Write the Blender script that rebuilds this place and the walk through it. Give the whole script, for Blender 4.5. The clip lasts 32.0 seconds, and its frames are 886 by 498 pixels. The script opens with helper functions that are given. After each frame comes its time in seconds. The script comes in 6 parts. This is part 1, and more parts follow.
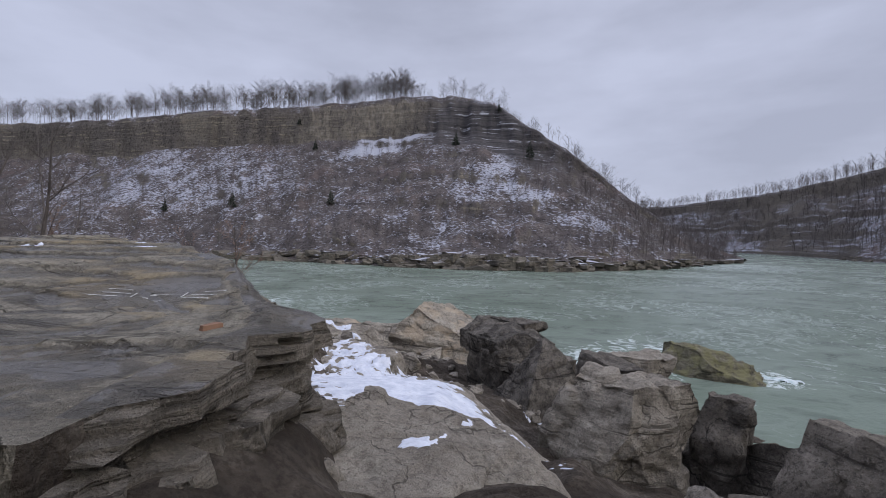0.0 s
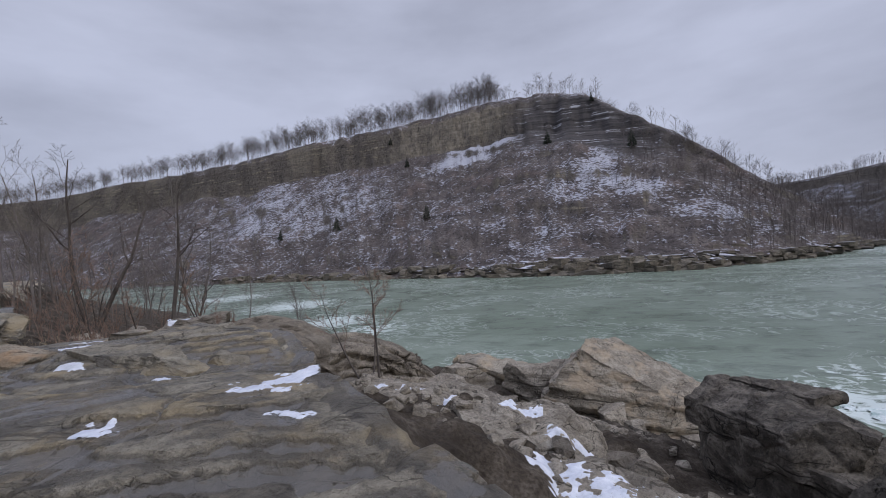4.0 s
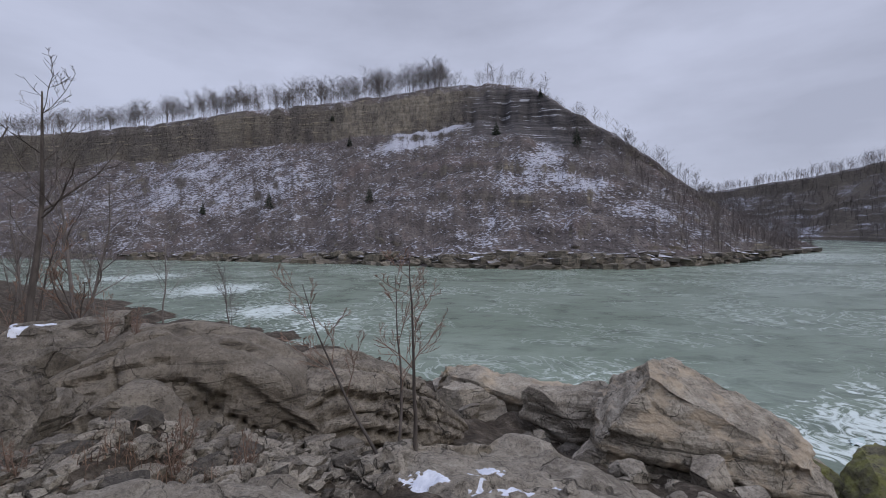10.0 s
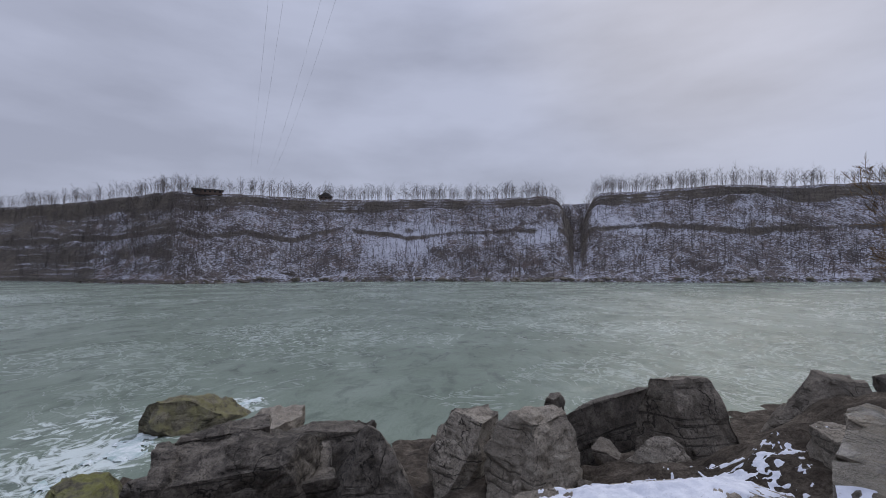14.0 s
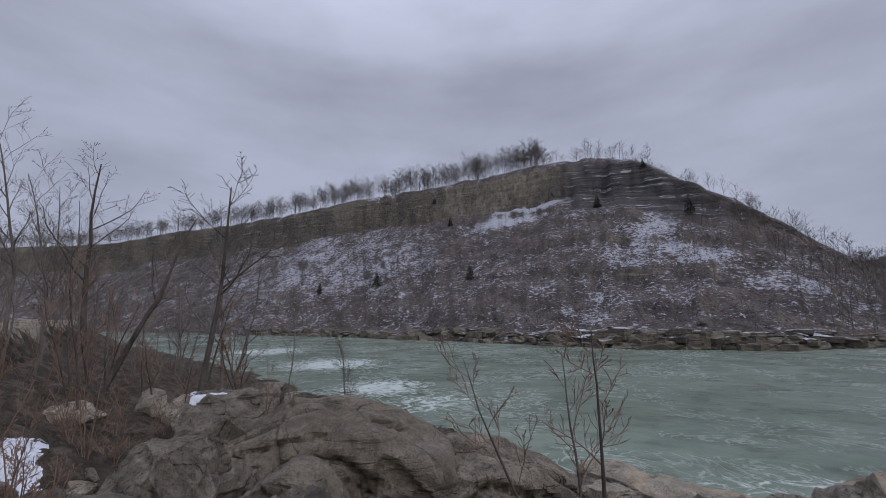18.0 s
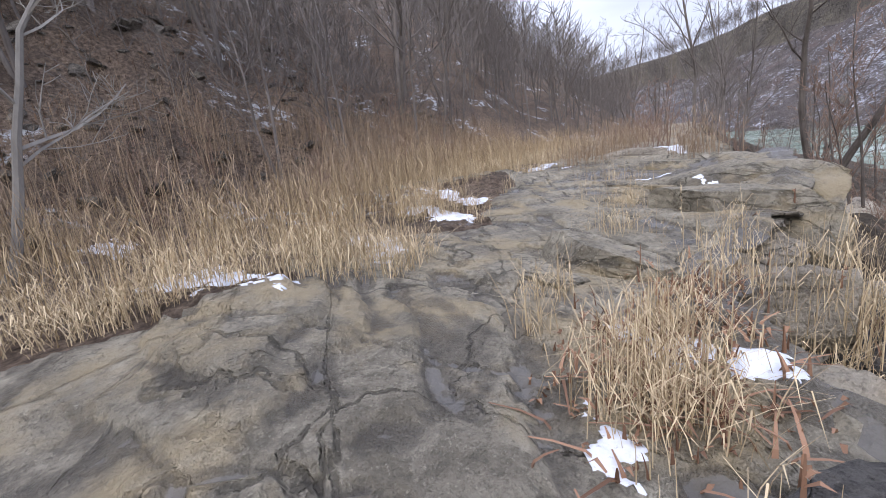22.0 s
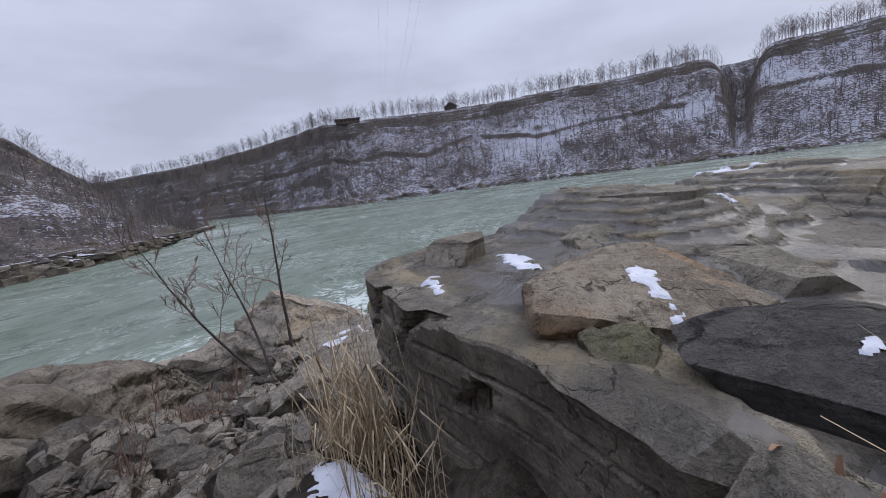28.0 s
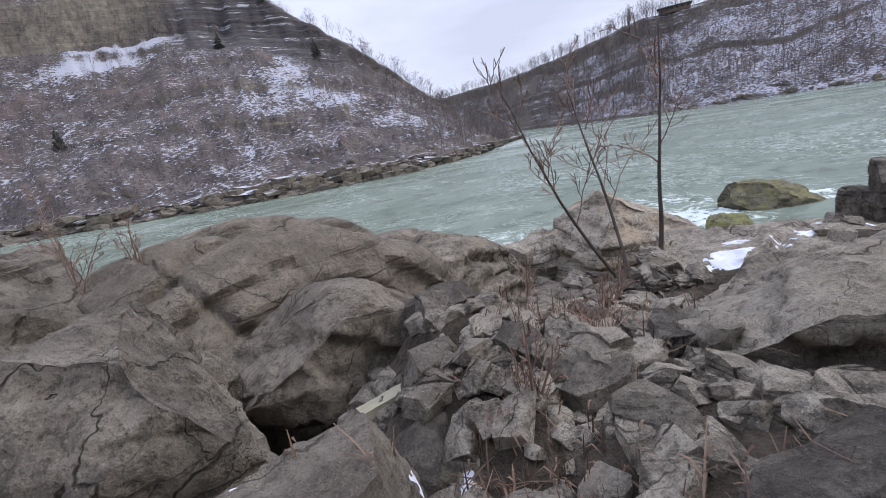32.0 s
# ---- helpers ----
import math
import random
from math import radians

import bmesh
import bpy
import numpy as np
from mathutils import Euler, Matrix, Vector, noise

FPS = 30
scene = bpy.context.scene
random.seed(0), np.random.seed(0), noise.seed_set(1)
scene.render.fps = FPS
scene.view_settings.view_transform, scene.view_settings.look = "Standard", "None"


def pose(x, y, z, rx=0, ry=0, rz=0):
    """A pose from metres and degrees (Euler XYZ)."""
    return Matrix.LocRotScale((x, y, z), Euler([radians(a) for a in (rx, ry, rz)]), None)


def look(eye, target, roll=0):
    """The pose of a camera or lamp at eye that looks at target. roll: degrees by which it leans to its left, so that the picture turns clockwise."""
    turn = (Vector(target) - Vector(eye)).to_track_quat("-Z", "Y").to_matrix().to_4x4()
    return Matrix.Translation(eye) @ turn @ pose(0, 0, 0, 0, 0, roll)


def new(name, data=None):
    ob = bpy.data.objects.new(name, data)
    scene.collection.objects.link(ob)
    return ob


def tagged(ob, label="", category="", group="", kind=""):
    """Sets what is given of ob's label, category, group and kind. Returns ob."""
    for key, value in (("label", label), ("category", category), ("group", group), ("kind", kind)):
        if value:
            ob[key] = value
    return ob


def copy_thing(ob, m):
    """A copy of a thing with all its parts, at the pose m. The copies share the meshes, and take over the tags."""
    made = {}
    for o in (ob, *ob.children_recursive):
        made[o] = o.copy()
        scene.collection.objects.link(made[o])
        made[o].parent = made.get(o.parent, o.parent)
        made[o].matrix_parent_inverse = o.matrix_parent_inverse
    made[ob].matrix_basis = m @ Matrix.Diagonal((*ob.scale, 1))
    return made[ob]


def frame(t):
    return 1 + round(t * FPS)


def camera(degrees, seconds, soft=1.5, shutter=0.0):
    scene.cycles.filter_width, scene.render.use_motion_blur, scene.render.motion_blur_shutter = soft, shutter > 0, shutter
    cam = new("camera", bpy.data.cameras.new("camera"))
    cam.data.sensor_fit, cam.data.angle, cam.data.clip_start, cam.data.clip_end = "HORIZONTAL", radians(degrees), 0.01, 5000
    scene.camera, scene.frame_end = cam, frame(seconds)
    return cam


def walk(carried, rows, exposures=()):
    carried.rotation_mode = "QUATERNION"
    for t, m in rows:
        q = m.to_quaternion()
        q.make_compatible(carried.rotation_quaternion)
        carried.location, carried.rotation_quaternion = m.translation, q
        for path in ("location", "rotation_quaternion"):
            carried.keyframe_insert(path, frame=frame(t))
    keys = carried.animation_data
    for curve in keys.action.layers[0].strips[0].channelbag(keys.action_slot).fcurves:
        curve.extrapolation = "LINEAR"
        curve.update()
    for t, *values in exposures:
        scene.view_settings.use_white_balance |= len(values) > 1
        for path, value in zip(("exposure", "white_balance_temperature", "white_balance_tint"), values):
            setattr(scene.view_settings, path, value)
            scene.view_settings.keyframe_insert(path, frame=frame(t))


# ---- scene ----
cam = camera(92.1, 32.0, soft=0.9)
# t, x, y, z, yaw, pitch, roll
PATH = [
    (0, 0.504, 4.454, 9.496, 0.00, -1.19, -1.13),
    (0.5, 0.112, 5.125, 9.628, 0.79, -3.04, -2.48),
    (1, -0.294, 6.015, 9.739, 0.55, -2.07, -1.91),
    (1.5, -0.714, 6.640, 9.918, -0.27, 2.82, -4.05),
    (2, -1.107, 7.240, 9.956, -0.64, 2.78, -1.89),
    (2.5, -1.377, 7.728, 10.416, 3.90, 2.87, -4.10),
    (4.5, -3.578, 9.805, 10.725, 14.20, -1.33, 5.71),
    (5, -4.110, 10.505, 10.672, 20.37, -2.84, 3.09),
    (5.5, -4.663, 11.263, 10.569, 36.56, -2.95, 0.72),
    (6, -4.955, 11.849, 10.465, 43.88, -2.17, 3.23),
    (6.5, -5.130, 12.196, 10.450, 28.04, -2.93, 2.09),
    (7, -5.228, 12.622, 10.377, 14.78, -3.40, 3.64),
    (7.5, -5.520, 13.114, 10.596, 1.10, -2.27, 2.76),
    (8, -5.843, 13.695, 10.562, -4.42, -1.78, 2.79),
    (8.5, -6.378, 14.357, 10.557, -3.35, -3.53, 2.74),
    (9, -6.980, 14.885, 10.571, 2.81, -3.17, 2.47),
    (9.5, -7.524, 15.292, 10.572, 4.56, -1.68, 1.12),
    (10, -7.990, 15.629, 10.597, 3.61, -1.99, 0.55),
    (10.5, -8.217, 16.059, 10.593, -1.55, -2.57, 1.32),
    (11, -8.313, 16.542, 10.551, -15.60, -3.63, 2.11),
    (11.5, -8.218, 16.583, 10.521, -35.24, -3.11, 2.07),
    (12, -7.957, 16.741, 10.406, -53.35, -2.53, 3.25),
    (12.5, -8.106, 16.644, 10.477, -65.05, -0.85, 2.07),
    (13, -8.432, 16.424, 10.633, -73.51, 0.30, 1.56),
    (13.5, -8.586, 16.315, 10.707, -80.79, 1.26, 0.67),
    (14, -8.637, 16.277, 10.732, -85.44, 2.49, 0.30),
    (14.5, -8.660, 16.262, 10.742, -86.67, 3.75, 0.25),
    (15, -8.627, 16.244, 10.740, -93.06, 4.35, 1.53),
    (15.5, -8.822, 16.121, 10.768, -102.13, 4.15, 4.29),
    (16, -8.805, 16.032, 10.728, -107.00, 5.00, 4.50),
    (16.5, -8.788, 15.944, 10.688, -103.00, 8.00, 4.00),
    (16.9, -8.774, 15.874, 10.656, -92.00, 11.50, 3.20),
    (17.2, -8.764, 15.821, 10.632, -72.00, 14.50, 2.60),
    (17.3, -8.760, 15.803, 10.624, -62.50, 15.20, 2.50),
    (17.4, -8.757, 15.785, 10.616, -52.00, 15.60, 2.30),
    (17.5, -8.753, 15.768, 10.608, -41.20, 15.80, 2.20),
    (17.6, -8.750, 15.750, 10.600, -29.60, 14.80, 2.00),
    (17.7, -8.957, 15.799, 10.575, -18.00, 13.40, 1.70),
    (17.8, -9.164, 15.847, 10.550, -6.60, 11.60, 1.40),
    (17.9, -9.371, 15.896, 10.525, 5.00, 10.00, 1.10),
    (18, -9.578, 15.944, 10.500, 16.60, 8.40, 0.80),
    (18.1, -9.785, 15.993, 10.475, 27.30, 6.60, 1.00),
    (18.2, -9.992, 16.041, 10.450, 37.50, 5.00, 1.20),
    (18.35, -10.302, 16.114, 10.412, 51.50, 3.00, 1.70),
    (18.5, -10.613, 16.187, 10.374, 62.60, 0.90, 2.20),
    (19, -11.648, 16.429, 10.249, 81.88, -2.36, 4.55),
    (19.5, -12.210, 16.155, 10.298, 89.43, -4.70, 4.21),
    (20, -12.831, 15.732, 10.293, 99.20, -6.26, 4.38),
    (20.5, -13.326, 15.185, 10.353, 103.33, -5.86, 3.76),
    (21, -13.862, 14.658, 10.343, 103.86, -7.17, 4.48),
    (21.5, -14.380, 14.243, 10.363, 93.35, -9.66, 6.58),
    (22, -15.031, 13.929, 10.372, 84.24, -13.13, 6.50),
    (22.5, -15.627, 13.746, 10.423, 69.62, -14.57, 6.28),
    (23, -16.169, 13.773, 10.475, 61.59, -13.50, 7.32),
    (23.5, -16.715, 13.916, 10.423, 47.73, -15.09, 4.04),
    (24, -17.258, 14.183, 10.423, 32.10, -15.96, 5.29),
    (24.5, -17.714, 14.484, 10.476, 11.30, -8.44, 6.49),
    (25, -17.942, 14.811, 10.458, -2.39, -9.20, 2.77),
    (25.5, -18.279, 15.035, 10.530, -16.10, -9.84, 5.39),
    (26, -18.405, 15.308, 10.552, -30.72, -9.46, 3.84),
    (26.5, -18.400, 15.467, 10.523, -43.73, -10.26, 5.99),
    (28.5, -17.335, 16.406, 9.657, -72.35, -7.31, 4.73),
    (29, -17.222, 16.516, 9.523, -71.67, -4.89, -0.63),
    (29.5, -17.189, 16.857, 9.317, -59.85, -2.02, -4.89),
    (30, -16.970, 17.368, 9.049, -39.53, -1.28, 0.43),
    (30.5, -16.662, 17.924, 9.037, -35.91, -6.24, 1.41),
    (31, -16.574, 18.355, 9.020, -27.92, -10.15, 3.86),
    (31.5, -16.537, 18.899, 8.861, -30.74, -8.79, 1.74),
    (32, -16.605, 19.431, 8.845, -29.69, -14.64, 9.24),
]
EXPOSURES = [(0, 0.1), (1, 0.12), (2, 0.0), (5, 0.0), (6, 0.12), (7, 0.05), (10, 0.05), (11, 0.22), (12, 0.05), (13, -0.1), (14, -0.15), (15.5, -0.22), (17.5, -0.3), (18.1, -0.28), (19, 0.5), (20, 0.74), (21, 0.85), (22, 0.97), (23, 0.65), (24, 0.6), (25, 0.12), (26, 0.32), (27, 0.3), (29, 0.24), (30, 0.27), (31, 0.58), (32, 0.8)]
walk(cam, [(t, pose(x, y, z, 90 + p, r, w)) for t, x, y, z, w, p, r in PATH], EXPOSURES)

# ---------------------------------------------------------------- sky and light
SUN_WAY = (0.70, -0.42, 0.58)
world = bpy.data.worlds.new("overcast_sky")
scene.world = world
world.use_nodes = True
wn, wl = world.node_tree.nodes, world.node_tree.links
wn.clear()
w_out = wn.new("ShaderNodeOutputWorld")
w_bg = wn.new("ShaderNodeBackground")
w_sky = wn.new("ShaderNodeTexSky")
w_sky.sky_type = "NISHITA"
w_sky.sun_disc = False
w_sky.sun_elevation = radians(35)
w_sky.sun_rotation = radians(121)
w_scale = wn.new("ShaderNodeVectorMath")
w_scale.operation = "SCALE"
w_scale.inputs["Scale"].default_value = 0.06
w_co = wn.new("ShaderNodeTexCoord")
w_map = wn.new("ShaderNodeMapping")
w_map.inputs["Scale"].default_value = (1.6, 1.6, 5.0)
w_noise = wn.new("ShaderNodeTexNoise")
w_noise.inputs["Scale"].default_value = 1.5
w_noise.inputs["Detail"].default_value = 7
w_noise.inputs["Roughness"].default_value = 0.5
w_ramp = wn.new("ShaderNodeValToRGB")
w_ramp.color_ramp.elements[0].position = 0.33
w_ramp.color_ramp.elements[0].color = (0.412, 0.44, 0.565, 1)
w_ramp.color_ramp.elements[1].position = 0.62
w_ramp.color_ramp.elements[1].color = (0.543, 0.58, 0.74, 1)
w_mix = wn.new("ShaderNodeMix")
w_mix.data_type = "RGBA"
w_mix.inputs[0].default_value = 0.9
wl.new(w_co.outputs["Generated"], w_map.inputs["Vector"])
wl.new(w_map.outputs["Vector"], w_noise.inputs["Vector"])
wl.new(w_noise.outputs["Fac"], w_ramp.inputs["Fac"])
wl.new(w_sky.outputs["Color"], w_scale.inputs[0])
wl.new(w_scale.outputs["Vector"], w_mix.inputs[6])
wl.new(w_ramp.outputs["Color"], w_mix.inputs[7])
w_sep = wn.new("ShaderNodeSeparateXYZ")
wl.new(w_co.outputs["Generated"], w_sep.inputs[0])
w_zen = wn.new("ShaderNodeMapRange")
w_zen.inputs["From Min"].default_value = 0.5
w_zen.inputs["From Max"].default_value = 1.0
w_zen.inputs["To Min"].default_value = 1.0
w_zen.inputs["To Max"].default_value = 2.6
wl.new(w_sep.outputs[2], w_zen.inputs["Value"])
w_over = wn.new("ShaderNodeVectorMath")
w_over.operation = "SCALE"
wl.new(w_mix.outputs[2], w_over.inputs[0])
wl.new(w_zen.outputs["Result"], w_over.inputs["Scale"])
w_dot = wn.new("ShaderNodeVectorMath")
w_dot.operation = "DOT_PRODUCT"
w_nrm = wn.new("ShaderNodeVectorMath")
w_nrm.operation = "NORMALIZE"
wl.new(w_co.outputs["Generated"], w_nrm.inputs[0])
wl.new(w_nrm.outputs["Vector"], w_dot.inputs[0])
w_dot.inputs[1].default_value = SUN_WAY
w_glow = wn.new("ShaderNodeMapRange")
w_glow.interpolation_type = "SMOOTHERSTEP"
w_glow.inputs["From Min"].default_value = 0.86
w_glow.inputs["From Max"].default_value = 1.0
w_glow.inputs["To Max"].default_value = 0.14
wl.new(w_dot.outputs["Value"], w_glow.inputs["Value"])
w_add = wn.new("ShaderNodeMix")
w_add.data_type = "RGBA"
wl.new(w_glow.outputs["Result"], w_add.inputs[0])
wl.new(w_over.outputs["Vector"], w_add.inputs[6])
w_add.inputs[7].default_value = (1.0, 0.93, 0.86, 1)
wl.new(w_add.outputs[2], w_bg.inputs["Color"])
w_bg.inputs["Strength"].default_value = 1.0
wl.new(w_bg.outputs["Background"], w_out.inputs["Surface"])
sun = new("sun", bpy.data.lights.new("sun", "SUN"))
sun.data.energy = 0.95
sun.data.angle = radians(40)
sun.data.color = (1.0, 0.95, 0.88)
sun.matrix_world = look(Vector(SUN_WAY) * 60, (0, 0, 0))


# ---------------------------------------------------------------- materials
class Mat:
    """A node material with a few short-hands."""

    def __init__(self, name, rough=0.85, spec=0.3):
        self.m = bpy.data.materials.new(name)
        self.m.use_nodes = True
        self.t = self.m.node_tree
        self.b = self.t.nodes["Principled BSDF"]
        self.b.inputs["Roughness"].default_value = rough
        self.b.inputs["Specular IOR Level"].default_value = spec
        self.co = self.t.nodes.new("ShaderNodeTexCoord").outputs["Object"]
        self.geo = self.t.nodes.new("ShaderNodeNewGeometry")

    def link(self, a, b):
        self.t.links.new(a, b)

    def put(self, sock, v):
        if hasattr(v, "links"):
            self.link(v, sock)
        elif isinstance(v, (tuple, list)) and len(v) == 3 and sock.type == "RGBA":
            sock.default_value = (*v, 1)
        else:
            sock.default_value = v

    def noise(self, scale, detail=5, rough=0.55, stretch=None, dist=0.0, vec=None):
        n = self.t.nodes.new("ShaderNodeTexNoise")
        n.inputs["Scale"].default_value = scale
        n.inputs["Detail"].default_value = detail
        n.inputs["Roughness"].default_value = rough
        n.inputs["Distortion"].default_value = dist
        v = vec or self.co
        if stretch:
            mp = self.t.nodes.new("ShaderNodeMapping")
            mp.inputs["Scale"].default_value = stretch[:3]
            if len(stretch) > 3:
                mp.inputs["Rotation"].default_value = stretch[3:]
            self.link(v, mp.inputs["Vector"])
            v = mp.outputs["Vector"]
        self.link(v, n.inputs["Vector"])
        return n.outputs["Fac"]

    def cells(self, scale, stretch=None, feature="F1"):
        n = self.t.nodes.new("ShaderNodeTexVoronoi")
        n.feature = feature
        n.inputs["Scale"].default_value = scale
        v = self.co
        if stretch:
            mp = self.t.nodes.new("ShaderNodeMapping")
            mp.inputs["Scale"].default_value = stretch
            self.link(v, mp.inputs["Vector"])
            v = mp.outputs["Vector"]
        self.link(v, n.inputs["Vector"])
        return n.outputs["Distance"]

    def ramp(self, fac, stops):
        r = self.t.nodes.new("ShaderNodeValToRGB")
        e = r.color_ramp.elements
        while len(e) < len(stops):
            e.new(0.5)
        for i, (p, c) in enumerate(stops):
            e[i].position = p
            e[i].color = (*c, 1) if isinstance(c, tuple) else (c, c, c, 1)
        self.put(r.inputs["Fac"], fac)
        return r.outputs["Color"]

    def mix(self, f, a, b):
        n = self.t.nodes.new("ShaderNodeMix")
        n.data_type = "RGBA"
        self.put(n.inputs[0], f)
        self.put(n.inputs[6], a)
        self.put(n.inputs[7], b)
        return n.outputs[2]

    def math(self, op, a, b=0.0, c=0.0, clamp=False):
        n = self.t.nodes.new("ShaderNodeMath")
        n.operation = op
        n.use_clamp = clamp
        for i, v in enumerate((a, b, c)):
            self.put(n.inputs[i], v)
        return n.outputs[0]

    def sep(self, vec, axis):
        n = self.t.nodes.new("ShaderNodeSeparateXYZ")
        self.link(vec, n.inputs[0])
        return n.outputs[axis]

    def bump(self, height, strength=0.5, dist=0.05, after=None):
        n = self.t.nodes.new("ShaderNodeBump")
        self.put(n.inputs["Strength"], strength)
        n.inputs["Distance"].default_value = dist
        self.put(n.inputs["Height"], height)
        if after:
            self.link(after, n.inputs["Normal"])
        self.link(n.outputs["Normal"], self.b.inputs["Normal"])
        return n.outputs["Normal"]

    def rand(self):
        return self.t.nodes.new("ShaderNodeObjectInfo").outputs["Random"]

    def island(self):
        return self.geo.outputs["Random Per Island"]

    def color(self, c):
        self.put(self.b.inputs["Base Color"], c)
        return self

    def rough(self, c):
        self.put(self.b.inputs["Roughness"], c)
        return self


def stone(name, dark, mid, light, strata=(0.35, 0.35, 2.4), wet=0.0, moss=None, tan=None):
    k = Mat(name, 0.85, 0.25)
    big = k.noise(0.55, 6, 0.6)
    fine = k.noise(9.0, 8, 0.7)
    band = k.noise(1.6, 7, 0.62, strata, 0.5)
    speck = k.noise(38.0, 3, 0.7)
    c = k.ramp(band, [(0.25, dark), (0.46, mid), (0.72, light)])
    c = k.mix(k.ramp(big, [(0.46, 0.0), (0.64, 0.6)]), c, dark)
    c = k.mix(k.ramp(fine, [(0.36, 0.7), (0.5, 0.0)]), c, tuple(v * 0.5 for v in dark))
    warp = k.t.nodes.new("ShaderNodeVectorMath")
    warp.operation = "MULTIPLY_ADD"
    wn3 = k.t.nodes.new("ShaderNodeTexNoise")
    wn3.inputs["Scale"].default_value = 1.1
    wn3.inputs["Detail"].default_value = 4
    k.link(k.co, wn3.inputs["Vector"])
    k.link(wn3.outputs["Color"], warp.inputs[0])
    warp.inputs[1].default_value = (1.3, 1.3, 1.3)
    k.link(k.co, warp.inputs[2])
    vor = k.t.nodes.new("ShaderNodeTexVoronoi")
    vor.feature = "DISTANCE_TO_EDGE"
    vor.inputs["Scale"].default_value = 0.55
    k.link(warp.outputs["Vector"], vor.inputs["Vector"])
    gap = k.math("ADD", 0.003, k.math("MULTIPLY", k.ramp(k.noise(0.6, 3), [(0.42, 0.0), (0.7, 1.0)]), 0.02))
    joint = k.ramp(k.math("DIVIDE", vor.outputs["Distance"], gap), [(0.3, 0.9), (1.0, 0.0)])
    bed = k.ramp(k.noise(1.0, 4, 0.6, (0.22, 0.22, 5.0), 0.3), [(0.36, 0.85), (0.43, 0.0)])
    bed = k.math("MULTIPLY", bed, k.ramp(k.math("ABSOLUTE", k.sep(k.geo.outputs["Normal"], 2)), [(0.45, 1.0), (0.8, 0.0)]))
    split = k.noise(0.55, 5, 0.55, (0.35, 1.5, 1.0, 0, 0, 0.62), 0.35)
    split = k.ramp(k.math("ABSOLUTE", k.math("SUBTRACT", split, 0.5)), [(0.004, 0.85), (0.011, 0.0)])
    split = k.math("MULTIPLY", split, k.ramp(k.noise(0.8, 3), [(0.42, 0.0), (0.52, 1.0)]))
    seam = k.math("MAXIMUM", joint, split) if wet else k.math("MAXIMUM", joint, bed)
    stain = k.noise(2.3, 9, 0.72, (1, 1, 0.7), 0.6)
    c = k.mix(k.ramp(stain, [(0.34, 0.6), (0.47, 0.0)]), c, tuple(v * 0.7 for v in dark))
    c = k.mix(k.ramp(stain, [(0.52, 0.0), (0.66, 0.7)]), c, light)
    vor2 = k.t.nodes.new("ShaderNodeTexVoronoi")
    vor2.feature = "DISTANCE_TO_EDGE"
    vor2.inputs["Scale"].default_value = 1.9
    k.link(warp.outputs["Vector"], vor2.inputs["Vector"])
    chip = k.math("MULTIPLY", k.ramp(vor2.outputs["Distance"], [(0.0, 0.6), (0.016, 0.0)]), k.ramp(k.noise(1.3, 4), [(0.5, 0.0), (0.62, 1.0)]))
    seam = k.math("MAXIMUM", seam, chip)
    c = k.mix(seam, c, tuple(v * 0.3 for v in dark))
    c = k.mix(k.ramp(speck, [(0.57, 0.0), (0.7, 0.6)]), c, light)
    c = k.mix(k.ramp(k.noise(17.0, 5, 0.75), [(0.36, 0.65), (0.46, 0.0)]), c, tuple(v * 0.55 for v in dark))
    c = k.mix(k.ramp(k.rand(), [(0, 0.0), (1, 0.35)]), c, mid)
    if tan:
        c = k.mix(k.ramp(k.noise(0.9, 5, 0.6, (1, 1, 1.7)), [(0.5, 0.0), (0.62, 0.75)]), c, tan)
    r = k.ramp(fine, [(0.3, 0.75), (0.7, 0.95)])
    if moss:
        up = k.sep(k.geo.outputs["Normal"], 2)
        f = k.math("MULTIPLY", k.ramp(k.noise(1.5, 5, 0.6), [(0.4, 0.0), (0.58, 1.0)]), k.ramp(up, [(0.1, 0.0), (0.6, 1.0)]))
        c = k.mix(f, c, moss)
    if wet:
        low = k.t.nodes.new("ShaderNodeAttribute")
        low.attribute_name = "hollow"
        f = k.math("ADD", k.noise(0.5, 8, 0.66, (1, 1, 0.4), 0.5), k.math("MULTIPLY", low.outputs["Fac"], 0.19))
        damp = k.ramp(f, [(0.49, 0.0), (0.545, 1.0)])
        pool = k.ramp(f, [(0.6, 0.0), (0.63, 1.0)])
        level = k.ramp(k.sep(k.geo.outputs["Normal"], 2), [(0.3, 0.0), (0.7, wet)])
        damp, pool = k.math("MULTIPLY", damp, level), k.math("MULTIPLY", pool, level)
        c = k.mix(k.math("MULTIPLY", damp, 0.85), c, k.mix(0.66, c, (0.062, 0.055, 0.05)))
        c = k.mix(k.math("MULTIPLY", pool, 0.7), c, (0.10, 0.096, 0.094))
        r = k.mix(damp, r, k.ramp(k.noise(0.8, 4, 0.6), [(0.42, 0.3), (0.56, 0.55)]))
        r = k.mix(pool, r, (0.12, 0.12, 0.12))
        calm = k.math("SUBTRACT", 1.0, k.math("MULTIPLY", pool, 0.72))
    k.color(c).rough(r)
    h = k.math("ADD", k.math("MULTIPLY", band, 1.2), k.math("MULTIPLY", fine, 0.5))
    h = k.math("ADD", h, k.math("MULTIPLY", stain, 0.9))
    h = k.math("SUBTRACT", h, k.math("MULTIPLY", seam, 0.5))
    calm = calm if wet else 1.0
    n = k.bump(h, k.math("MULTIPLY", calm, 0.95), 0.16)
